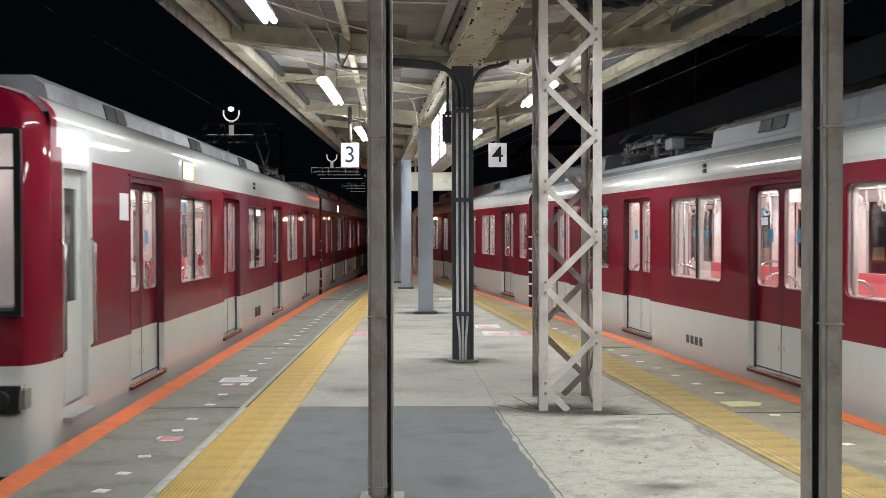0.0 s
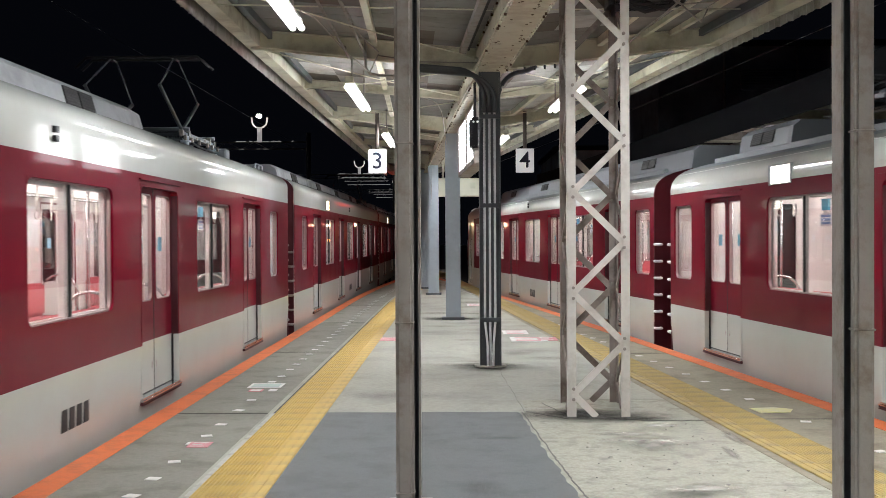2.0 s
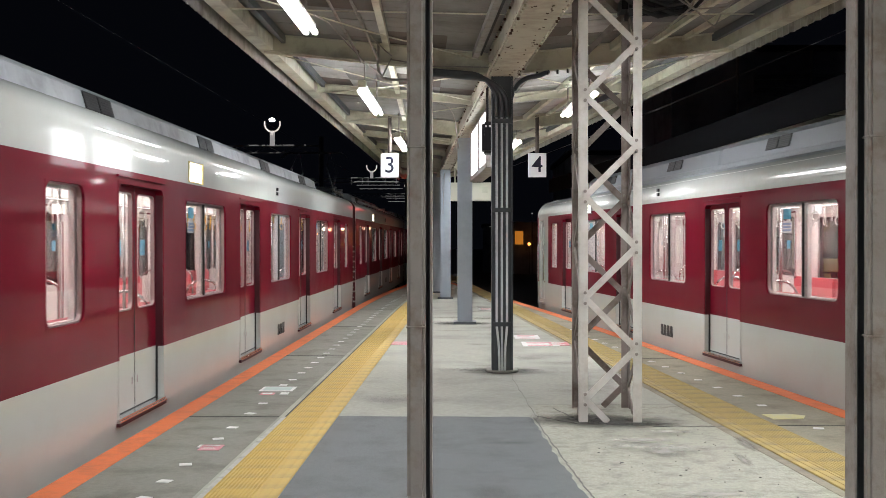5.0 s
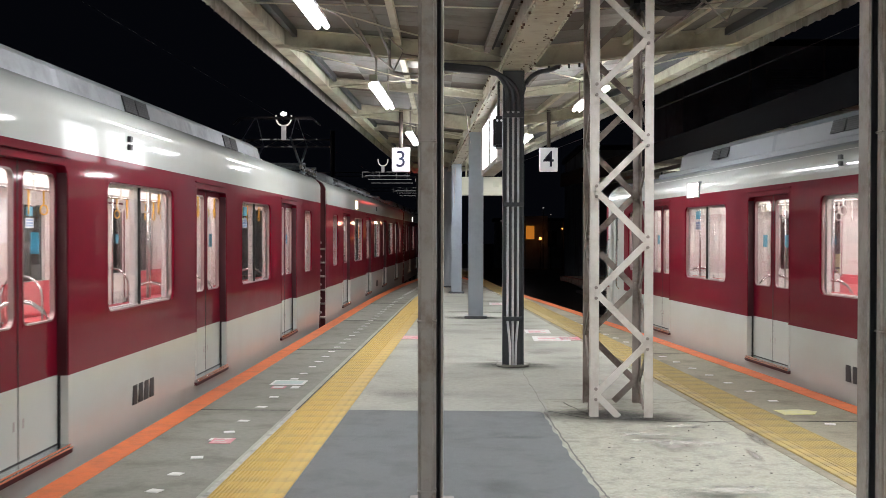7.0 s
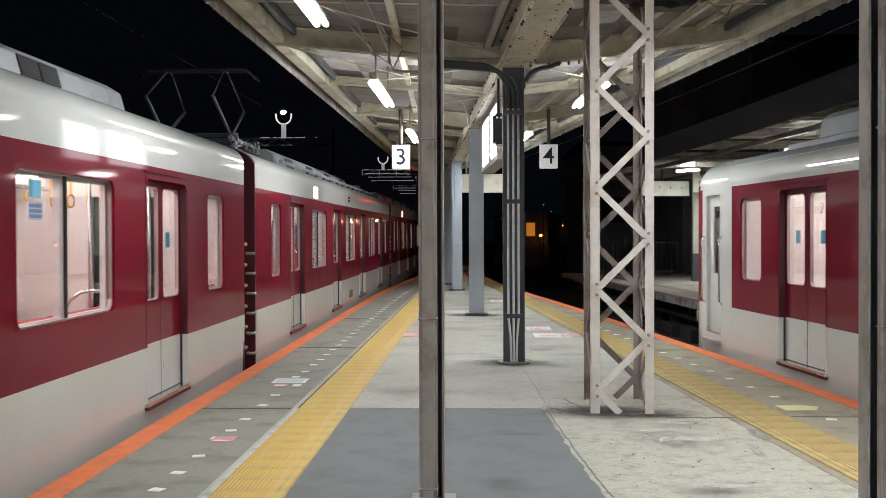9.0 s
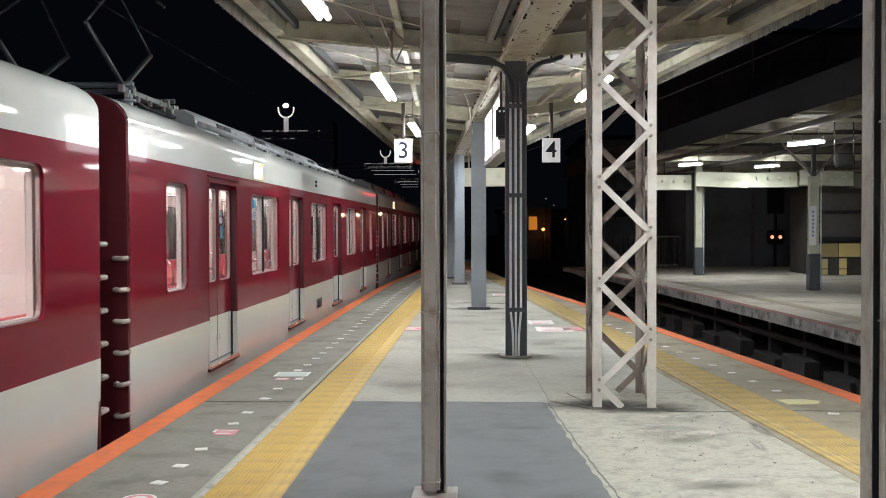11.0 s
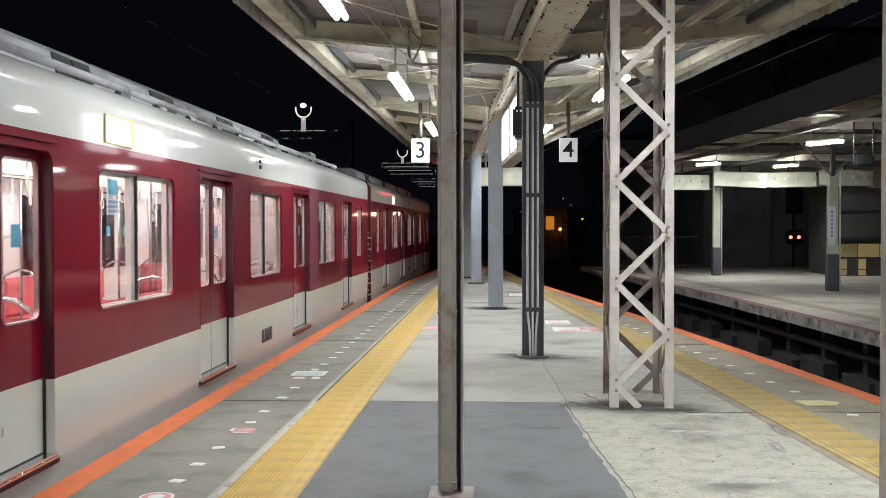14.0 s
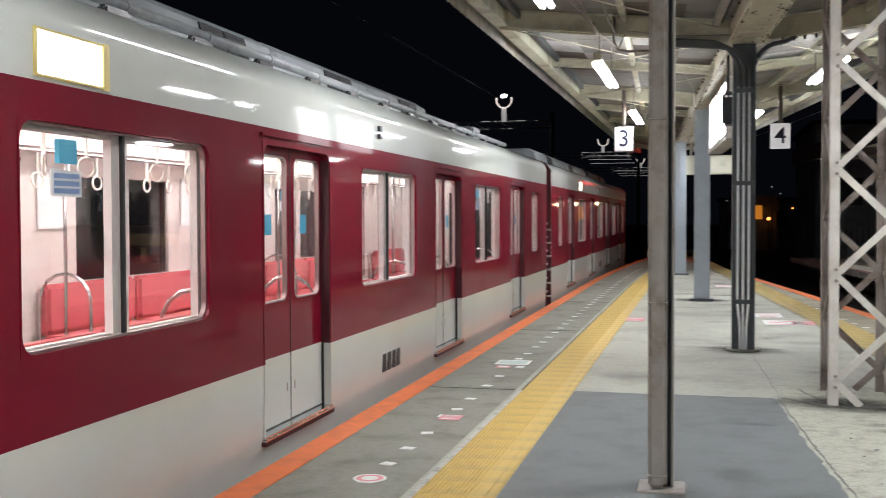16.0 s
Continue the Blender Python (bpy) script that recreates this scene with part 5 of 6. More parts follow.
def window_mesh(w):
    """Rounded red surround of a side window in the plane x = 0, facing +x."""
    h = Z_WIN1 - Z_WIN0
    o = rrect(w - 0.02, h - 0.02, 0.09)
    bm = bmesh.new()
    ring_yz(bm, o, square_like(o, w, h), 0, 0, -0.03, 0.003, 0)
    return mesh_of("window", bm, M_RED)


def rim_mesh(w):
    h = Z_WIN1 - Z_WIN0
    bm = bmesh.new()
    ring_yz(bm, rrect(w - 0.044, h - 0.044, 0.078), rrect(w - 0.02, h - 0.02, 0.09), 0, 0, -0.05, -0.02, 0)
    return mesh_of("window_rim", bm, M_RIM)


def mullion_mesh(u):
    """The dark middle seal (u = 0) or one of the pale sash stiles beside it."""
    h = Z_WIN1 - Z_WIN0
    if u == 0:
        return mesh_of("mullion", _box(-0.05, -0.03, -0.01, 0.01, -h / 2 + 0.02, h / 2 - 0.02), M_RUBBER)
    return mesh_of("sash_stile", _box(-0.1, -0.055, u * 0.044 - 0.032, u * 0.044 + 0.032, -h / 2 + 0.02, h / 2 - 0.02), M_PANEL)


def pane_mesh(w, h):
    bm = bmesh.new()
    box(bm, -0.004, 0.004, -w / 2, w / 2, -h / 2, h / 2)
    return mesh_of("pane", bm, M_GLASS)


def notice_mesh():
    """A small paper notice with rows of blue print."""
    bm = bmesh.new()
    box(bm, -0.002, 0.002, -0.12, 0.12, -0.06, 0.06, 0)
    box(bm, -0.012, 0.012, -0.07, 0.07, 0.09, 0.2, 1)
    for k in range(3):
        box(bm, -0.004, 0.004, -0.1, 0.1, -0.045 + 0.034 * k, -0.022 + 0.034 * k, 2)
    box(bm, -0.002, 0.002, -0.01, 0.01, 0.06, 0.09, 0)
    return mesh_of("window_notice", bm, [M_PAPER, M_STICK, M_PALEBLUE])


def leaf_mesh():
    """One sliding door leaf, with its window hole; facing +x, centred on local y, z from the sill."""
    w, h = DW, Z_DOOR - Z_SILL
    bm = bmesh.new()
    a, b, c, d = -0.262, 0.262, 0.965 - Z_SILL, 1.975 - Z_SILL
    ys, zs = [-w / 2, a, b, w / 2], [0, Z_BORDER - Z_SILL + 0.006, c, d, h]
    for i in range(3):
        for j in range(4):
            if i == 1 and j == 2:
                continue
            box(bm, -0.03, 0.0, ys[i], ys[i + 1], zs[j], zs[j + 1], 1 if j == 0 else 0)
    o = rrect(b - a - 0.01, d - c - 0.01, 0.07)
    inn = rrect(b - a - 0.032, d - c - 0.032, 0.055)
    ring_yz(bm, o, square_like(o, b - a, d - c), 0, (c + d) / 2, -0.03, 0.002, 0)
    ring_yz(bm, inn, o, 0, (c + d) / 2, -0.03, 0.004, 2)
    box(bm, 0.0, 0.003, w / 2 - 0.009, w / 2, 0, h, 3)
    box(bm, 0.0, 0.003, -w / 2, w / 2, 0, 0.012, 3)
    for f in bm.faces:
        if all(v.co.x < -0.0295 for v in f.verts):
            f.material_index = 4
    return mesh_of("door_leaf", bm, [M_RED, M_WHITE, M_RIM, M_RUBBER, M_PANEL])


def door_frame_mesh():
    bm = bmesh.new()
    box(bm, -0.12, 0.004, -DW, DW, Z_DOOR - 0.025, Z_DOOR, 0)
    rr = 0.085
    for u in (-1, 1):
        cy, cz = u * (DW - 0.02), Z_DOOR - 0.025
        pts = [(cy, cz)] + [(cy - u * rr + u * rr * math.cos(a), cz - rr + rr * math.sin(a)) for a in [k * math.pi / 12 for k in range(7)]]
        lo = [bm.verts.new((-0.068, y, z)) for y, z in pts]
        hi = [bm.verts.new((0.004, y, z)) for y, z in pts]
        bm.faces.new(lo)
        bm.faces.new(hi)
        for i in range(len(pts)):
            j = (i + 1) % len(pts)
            bm.faces.new((lo[i], lo[j], hi[j], hi[i]))
    return mesh_of("door_lintel", bm, M_RED)


def jamb_mesh(s):
    """One door jamb: ivory below the border, maroon above, pale inside."""
    ya, yb = sorted((s * (DW - 0.02), s * DW))
    bm = bmesh.new()
    rows = [[bm.verts.new((x, y, z)) for x, y in ((-0.12, ya), (0.004, ya), (0.004, yb), (-0.12, yb))] for z in (Z_SILL, Z_BORDER, Z_DOOR - 0.026)]
    for j, (p, q) in enumerate(zip(rows, rows[1:])):
        for i in range(4):
            bm.faces.new((p[i], p[(i + 1) % 4], q[(i + 1) % 4], q[i])).material_index = 2 if i == 3 else 1 - j
    bm.faces.new(rows[0])
    bm.faces.new(rows[-1])
    ya, yb = sorted((s * (DW - 0.021), s * (DW - 0.03)))
    # strip over the upper jamb face, recess shade put into its dark maroon
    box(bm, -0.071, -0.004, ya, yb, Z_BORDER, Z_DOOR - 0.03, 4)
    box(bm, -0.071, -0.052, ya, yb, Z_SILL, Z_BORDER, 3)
    return mesh_of("door_jamb", bm, [M_RED, M_WHITE, M_PANEL, M_RUBBER, M_JAMBSTEP])


def seat_mesh(length):
    """A long bench facing +x; its back against x = 0."""
    bm = bmesh.new()
    box(bm, 0.02, 0.5, -length / 2, length / 2, 0.44, 0.56)
    box(bm, 0.0, 0.12, -length / 2, length / 2, 0.56, 0.985)
    bevel(bm, 0.035, 2)
    return mesh_of("bench_cushion", bm, M_SEAT)


def rail_mesh():
    bm = bmesh.new()
    pts = [(0.05, 0, 0.5)] + [(0.05 + 0.24 * (1 - math.cos(a)), 0, 0.85 + 0.24 * math.sin(a)) for a in (0, 0.4, 0.8, 1.2, 1.57, 2.0, 2.4, 2.8, 3.14)] + [(0.53, 0, 0.5)]
    tube(bm, pts, 0.016, 8)
    return mesh_of("arm_rail", bm, M_CHROME)


def strap_mesh(mat):
    bm = bmesh.new()
    box(bm, -0.012, 0.012, -0.003, 0.003, -0.16, 0.0)
    tube(bm, [(0, 0.055 * math.cos(a), -0.21 + 0.055 * math.sin(a)) for a in [k * math.tau / 12 for k in range(13)]], 0.009, 6, cap=False)
    return mesh_of("hand_strap", bm, mat)


def bogie_mesh():
    bm = bmesh.new()
    for y in (-1.05, 1.05):
        tube(bm, [(-0.75, y, RAIL_Z + 0.43), (0.75, y, RAIL_Z + 0.43)], 0.08, 10)
        for x in (-0.75, 0.75):
            tube(bm, [(x - 0.06, y, RAIL_Z + 0.43), (x + 0.06, y, RAIL_Z + 0.43)], 0.43, 20)
    for x in (-1.0, 1.0):
        box(bm, x - 0.08, x + 0.08, -1.5, 1.5, RAIL_Z + 0.38, RAIL_Z + 0.62)
    box(bm, -1.0, 1.0, -0.2, 0.2, RAIL_Z + 0.4, RAIL_Z + 0.8)
    return mesh_of("bogie", bm, M_DARK)


def ac_mesh(length, width=1.0, foot=2.62):
    """A roof air conditioner with sloped sides."""
    bm = bmesh.new()
    L = length / 2
    sec = [(x * width, z) for x, z in ((-0.92, foot), (-0.85, 2.87), (-0.72, 2.95), (0.72, 2.95), (0.85, 2.87), (0.92, foot))]
    rows = [[bm.verts.new((x * k, y, z if k == 1 else foot + (z - foot) * 0.98)) for x, z in sec] for y, k in ((-L, 0.97), (-L + 0.06, 1), (L - 0.06, 1), (L, 0.97))]
    for a, b in zip(rows, rows[1:]):
        for i in range(5):
            bm.faces.new((a[i], a[i + 1], b[i + 1], b[i]))
    bm.faces.new(rows[0])
    bm.faces.new(rows[-1])
    return mesh_of("air_conditioner", bm, M_ROOF if width < 1 else M_COVER)


def grille_mesh():
    bm = bmesh.new()
    box(bm, 0.0, 0.012, -0.175, 0.175, -0.079, 0.079, 0)
    for k in range(6):
        z = -0.072 + 0.025 * k
        box(bm, 0.012, 0.016, -0.165, 0.165, z, z + 0.006, 1)
    return mesh_of("grille", bm, [M_GRILLE, M_DARK])


def panto_parts(root, y, raised, way):
    """A pantograph at y; way tells on which end and side its arrester box stands."""
    for x in (-0.55, 0.55):
        for dy in (-0.75, 0.75):
            bm = bmesh.new()
            for k in range(3):
                tube(bm, [(x, y + dy, 2.72 + 0.07 * k), (x, y + dy, 2.745 + 0.07 * k)], 0.10 - 0.012 * k, 12)
            tube(bm, [(x, y + dy, 2.68), (x, y + dy, 2.98)], 0.045, 8)
            part("insulator", bm, M_BLUEGREY if way > 0 else M_INSUL, root)
    bm = bmesh.new()
    for x in (-0.55, 0.55):
        beam(bm, (x, y - 0.95, 2.97), (x, y + 0.95, 2.97), 0.03, 0.05)
    for dy in (-0.75, 0.75):
        beam(bm, (-0.6, y + dy, 2.97), (0.6, y + dy, 2.97), 0.06, 0.05)
        tube(bm, [(-0.6, y + dy, 3.04), (0.6, y + dy, 3.04)], 0.03, 8)
    part("pantograph_base", bm, M_DARKGREY, root)
    for x in (-0.55, 0.55):
        for dy, h in ((-0.98, 0.10), (-0.62, 0.13), (-0.2, 0.06), (0.3, 0.09), (0.6, 0.14), (0.95, 0.1)):
            bm = bmesh.new()
            box(bm, x - 0.03, x + 0.03, y + dy - 0.025, y + dy + 0.025, 2.93, 2.93 + 0.8 * h)
            box(bm, x + 0.03, x + 0.07, y + dy - 0.01, y + dy + 0.035, 2.87, 2.94)
            bevel(bm, 0.008, 1)
            part("base_fitting", bm, M_STEELGREY if way > 0 else M_DARKGREY, root)
        bm = bmesh.new()
        tube(bm, [(x * 0.7, y - 0.45 + 0.02 * k, 3.0 + 0.012 * (k % 2)) for k in range(46)], 0.03, 8)
        part("main_spring", bm, M_DARKGREY, root)
        bm = bmesh.new()
        tube(bm, [(x, y - 0.9, 2.92), (x * 1.1, y - 0.3, 2.84), (x * 1.15, y + 0.5, 2.82), (x, y + 1.2, 2.9)], 0.015, 6)
        part("roof_cable", bm, M_RUBBER, root)
    if abs(y) < 5 or y > 0:
        bm = bmesh.new()
        box(bm, *sorted((way * 0.4, way * 0.64)), *sorted((y + way * 1.38, y + way * 1.66)), 2.78, 2.96)
        bevel(bm, 0.025, 1)
        ab = part("arrester_box", bm, M_ROOF, root, "pale grey arrester box")
        for dy in (1.4, 1.64):
            bm = bmesh.new()
            tube(bm, [(way * 0.53, y + way * dy, 2.55), (way * 0.53, y + way * dy, 2.78)], 0.05, 8)
            part("box_foot", bm, M_INSUL, ab)
    for e in (2.15, 2.45) if way > 0 and y > 0 else ():
        bm = bmesh.new()
        tube(bm, [(0.95, y + e, 2.62), (0.95, y + e, 2.74), (0.95, y + e + 0.04, 2.77), (0.95, y + e + 0.26, 2.77), (0.95, y + e + 0.3, 2.74), (0.95, y + e + 0.3, 2.62)], 0.014, 6)
        part("roof_handle", bm, M_CONDUIT, root)
    knee, zk, zb = (1.0, 3.5, 3.98) if raised else (0.95, 3.06, 3.14)
    if raised:
        y -= 0.75
    for x in (-0.5, 0.5):
        for e in (-1, 1):
            bm = bmesh.new()
            tube(bm, [(x, y, 3.02), (x * 0.95, y + e * knee, zk)], 0.026, 6)
            tube(bm, [(x * 0.95, y + e * knee, zk), (x * 0.85, y + e * 0.12, zb)], 0.010, 6)
            part("pantograph_arm", bm, M_DARKGREY, root)
    bm = bmesh.new()
    for e in (-0.12, 0.12):
        tube(bm, [(-0.9, y + e, zb - 0.12), (-0.75, y + e, zb + 0.02), (0.75, y + e, zb + 0.02), (0.9, y + e, zb - 0.12)], 0.02, 6)
    for x in (-0.43, 0.43):
        tube(bm, [(x, y - 0.14, zb), (x, y + 0.14, zb)], 0.015, 6)
    part("collector_head", bm, M_DARK, root)


def build_car(label, cab=False, panto=None, pipe=False, ac=(-6.2, -2.1, 2.1, 6.2), seats=True, strap_mat=None, cab_window=False, gangway=True, raised=False, shift=0.0, tail=10.0, display=-5.1, ac_len=3.9, profile=PROFILE, nose=10.0):
    root = new("train_car")
    door_y = list(DOORS)
    win = list(WINDOWS) + [(8.665, 0.74) if tail > 9.5 else (8.44, 0.78)]
    if not cab:
        win.append((-8.665, 0.74))
    elif cab_window:
        win.append((-8.45, 0.74))
    ops = [(y - DW, y + DW, Z_SILL, Z_DOOR) for y in door_y] + [(y - w / 2, y + w / 2, Z_WIN0, Z_WIN1) for y, w in win]
    crew = [(-9.72 + shift, -9.16 + shift, 0.2, Z_DOOR)] if cab else []
    zs = (-0.2, -0.1, 0.0, Z_SILL, 0.2, 0.28, 0.36, 0.45, Z_BORDER, Z_WIN0, Z_WIN1, Z_DOOR, Z_TOP, 2.2)

    lip = 0.25 - nose + shift
    hem = -9.02 + shift if shift > 0 else -9.14

    def color(y, z):
        if cab and shift > 0 and z > Z_BORDER and y < lip:
            return 0
        if z < Z_BORDER or z > Z_TOP:
            return 1
        if cab and shift < 0 and y < -nose + shift + 0.09:
            return 0
        return 1 if cab and y < hem else 0

    bm = bmesh.new()
    ext = [(hem, hem, 0, 0), (0.09 - nose + shift, 0.09 - nose + shift, 0, 0), (lip, lip, 0, 0)] if cab else []
    for s in (-1, 1):
        wall_cells(bm, s * HALF, ops + crew + ext, -nose + shift, tail, zs, color)
    # rounded roof, white shoulders and grey crown
    sec = [(-x, z) for z, x in profile] + [(x, z) for z, x in profile[-2::-1]]
    rows = [[bm.verts.new((x, y, z)) for x, z in sec] for y in (-nose + shift, -nose + shift + 0.14, -9.0, tail - 1.0, tail)]
    for q, (a, b) in enumerate(zip(rows, rows[1:])):
        for i in range(len(sec) - 1):
            f = bm.faces.new((a[i], a[i + 1], b[i + 1], b[i]))
            f.material_index = 0 if cab and shift > 0 and q == 0 else 1 if abs(sec[i][0]) + abs(sec[i + 1][0]) > 2.3 else 2
            f.smooth = True
    body = part("body", bm, [M_RED, M_WHITE, M_ROOF], root)
    for y in ((tail,) if cab else (-nose, tail)):
        bm = bmesh.new()
        out = [(-1.395, -0.2), (-0.45, -0.2), (-0.45, 2.1), (0.45, 2.1), (0.45, -0.2), (1.395, -0.2)] + [(x * 0.995, z * 0.997) for z, x in profile] + [(-x * 0.995, z * 0.997) for z, x in profile[-2::-1]]
        lo = [bm.verts.new((x, y - 0.03, z)) for x, z in out]
        hi = [bm.verts.new((x, y + 0.008, z)) for x, z in out]
        bm.faces.new(lo)
        bm.faces.new(hi)
        for i in range(len(out)):
            j = (i + 1) % len(out)
            bm.faces.new((lo[i], lo[j], hi[j], hi[i]))
        part("end_wall", bm, M_REDEND, root, "maroon end wall darkened for the shade between cars")
    # inner lining
    bm = bmesh.new()
    for s in (-1, 1):
        inner = [(y - DW, y + DW, Z_SILL, Z_DOOR) for y in door_y] + [(y - w / 2 + 0.035, y + w / 2 - 0.035, 0.985, 1.93) for y, w in win]
        wall_cells(bm, s * 1.29, inner, -9.9 if not cab else -8.9 + shift, tail - 0.1, (0.1, Z_SILL, 0.985, 1.93, Z_DOOR, 2.4), lambda y, z: 0)
        for y, w in win:
            for ya, yb, za, zb in ((-w / 2 + 0.012, -w / 2 + 0.035, 0.965, 1.965), (w / 2 - 0.035, w / 2 - 0.012, 0.965, 1.965), (-w / 2 + 0.035, w / 2 - 0.035, 0.965, 0.985), (-w / 2 + 0.035, w / 2 - 0.035, 1.93, 1.965)):
                xa, xb = sorted((s * 1.292, s * 1.335))
                box(bm, xa, xb, y + ya, y + yb, za, zb, 0)
    y0 = -8.9 + shift if cab else -9.9
    for y in (y0, tail - 0.1):
        for s in (-1, 1):
            box(bm, min(s * 0.4, s * 1.29), max(s * 0.4, s * 1.29), y - 0.02, y + 0.02, 0.1, 2.4, 0)
        box(bm, -0.4, 0.4, y - 0.02, y + 0.02, 2.0, 2.4, 0)
    box(bm, -1.29, 1.29, y0, tail - 0.1, 2.38, 2.41, 1)
    box(bm, -1.29, 1.29, y0, tail - 0.1, 0.08, 0.115, 2)
    for s in (-1, 1):
        box(bm, min(s * 0.95, s * 1.28), max(s * 0.95, s * 1.28), y0, tail - 0.1, 2.12, 2.37, 1)
    part("interior_lining", bm, [M_PANEL, M_CEIL, M_FLOORIN], root)
    for s in (-0.55, 0.55):
        bm = bmesh.new()
        box(bm, s - 0.09, s + 0.09, y0 + 0.2, tail - 0.3, 2.345, 2.375)
        part("ceiling_light", bm, M_TUBEIN, root, "glowing ceiling light strip")
    # doors and windows
    leaf, fr = cached("leaf", leaf_mesh), cached("dframe", door_frame_mesh)
    th = cached("th", lambda: mesh_of("threshold", _box(-0.12, 0.012, -DW, DW, Z_SILL - 0.012, Z_SILL + 0.004), M_CHROME))
    dr = cached("dr", lambda: mesh_of("drip_rail", _box(-0.02, 0.018, -DW - 0.03, DW + 0.03, Z_DOOR + 0.03, Z_DOOR + 0.045), M_RED))
    fg = cached("fg", lambda: mesh_of("finger_grip", _box(-0.004, 0.003, -0.004, 0.004, 0.33, 0.39), M_RIM))
    sb = cached("sb", lambda: mesh_of("step_bar", _box(-0.05, 0.019, -DW - 0.01, DW + 0.01, Z_SILL - 0.058, Z_SILL - 0.026), M_JAMBSTEP))
    sg = cached("sg", lambda: mesh_of("step_edge", _box(-0.05, 0.022, -DW - 0.012, DW + 0.012, Z_SILL - 0.026, Z_SILL - 0.014), M_CHROME))
    dpane = cached("dpane", lambda: pane_mesh(0.51, 0.995))
    for s in (-1, 1):
        rz = 0 if s > 0 else 180
        for y in door_y:
            d = share("door", fr, root, s * HALF, y, 0, rz)
            share("threshold", th, d)
            share("drip_rail", dr, d)
            for k in (-1, 1):
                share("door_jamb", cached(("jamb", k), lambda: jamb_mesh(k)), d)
            for k in (-1, 1):
                share("finger_grip", fg, d, -0.071, k * 0.07, 0)
            share("step_bar", sb, d)
            share("step_edge", sg, d)
            for k in (-1, 1):
                lf = new("door_leaf", leaf)
                lf.parent = d
                lf.matrix_basis = pose(-0.072, k * DW / 2, Z_SILL, 0, 0, 0)
                p = new("door_pane", dpane)
                p.parent = d
                p.matrix_basis = pose(-0.087, k * DW / 2, 1.47)
                p.visible_shadow = False
        for y, w in win:
            o = share("window", cached(("win", w), lambda: window_mesh(w)), root, s * HALF, y, (Z_WIN0 + Z_WIN1) / 2, rz)
            p = new("pane", cached(("pane", w), lambda: pane_mesh(w - 0.04, Z_WIN1 - Z_WIN0 - 0.04)))
            p.parent = o
            p.matrix_basis = pose(-0.045, 0, 0)
            p.visible_shadow = False
            share("window_rim", cached(("rim", w), lambda: rim_mesh(w)), o)
            if w > 1.2:
                for u in (-1, 0, 1):
                    share("sash_stile" if u else "mullion", cached(("mul", u), lambda: mullion_mesh(u)), o)
            if 4.0 < abs(y) < 5.0:
                q = new("window_notice", cached("notice", notice_mesh))
                q.parent = o
                q.matrix_basis = pose(-0.06, -0.45 * s, 0.24)
    # benches between the doors, rails, straps
    bench, arm = cached("bench", lambda: seat_mesh(1.44)), cached("arm", rail_mesh)
    bench2 = cached("bench2", lambda: seat_mesh(1.7))
    strap = cached("strap", lambda: strap_mesh(M_STRAP))
    strap_far = cached(("strap", strap_mat.name), lambda: strap_mesh(strap_mat)) if strap_mat else strap
    for s in (-1, 1):
        rz = 0 if s < 0 else 180
        if seats:
            for y in (-4.6, 0.0, 4.6):
                for k in (-0.75, 0.75):
                    share("bench", bench, root, s * 1.28, y + k, 0, rz)
                for k in (-1.5, 1.5):
                    share("arm_rail", arm, root, s * 1.28, y + k, 0, rz)
            for y in [v for v in ((8.75,) if cab else (-8.75, 8.75)) if abs(v) < tail - 1]:
                share("bench", bench2, root, s * 1.28, y, 0, rz)
        bm = bmesh.new()
        tube(bm, [(s * 0.72, y0 + 0.1, 2.06), (s * 0.72, tail - 0.2, 2.06)], 0.014, 8)
        for y in door_y:
            for k in (-1, 1):
                tube(bm, [(s * 0.98, y + k * 0.8, 0.5), (s * 0.98, y + k * 0.8, 2.38)], 0.016, 8)
        part("grab_rail", bm, M_CHROME, root)
        for k in range(42):
            y = -8.4 + 0.41 * k
            share("hand_strap", strap_far if y > 2.6 else strap, root, s * 0.72, y, 2.05, 25 * math.sin(k * 3.3))
    # small posters and stickers
    st = cached("sticker", lambda: mesh_of("door_sticker", _box(-0.002, 0.002, -0.062, 0.062, -0.07, 0.07), M_STICK))
    po = cached("poster", lambda: mesh_of("poster", _box(-0.006, 0.006, -0.2, 0.2, -0.26, 0.26), M_PAPER))
    for s in (-1, 1):
        for y in door_y:
            for k in (-1, 1):
                share("door_sticker", st, root, s * (HALF - 0.102), y + k * 0.33, 1.5)
        for y in (-3.3, -1.25, 1.3, 3.35, 5.9):
            share("poster", po, root, s * 1.27, y, 1.72)
        bm = bmesh.new()
        box(bm, -0.006, 0.006, -0.1, 0.1, -0.07, 0.07)
        share("hanging_notice", mesh_of("hanging_notice", bm, M_PAPER), root, s * 0.4, 1.0, 2.0, 80)
    # number bars low on the side, lit destination display, marker lamps
    for s in (-1, 1):
        for k in range(4):
            y = -0.3 + 0.15 * k
            bm = bmesh.new()
            box(bm, s * HALF * 0.993 - 0.004, s * HALF * 0.993 + 0.009, y + 0.02, y + 0.125, 0.165, 0.325)
            part("fleet_number_bar", bm, M_DARK, root, "small dark bar")
        xa, xb = sorted((s * (HALF - 0.06), s * (HALF + 0.012)))
        bm = bmesh.new()
        dz = -0.06 if profile is LOW_PROFILE else 0.0
        for ya, yb, za, zb in ((display - 0.275, display - 0.26, 2.155, 2.365), (display + 0.26, display + 0.31, 2.15, 2.37), (display - 0.26, display + 0.26, 2.155, 2.165), (display - 0.26, display + 0.26, 2.355, 2.365)):
            box(bm, xa, xb, ya, yb, za + dz, zb + dz)
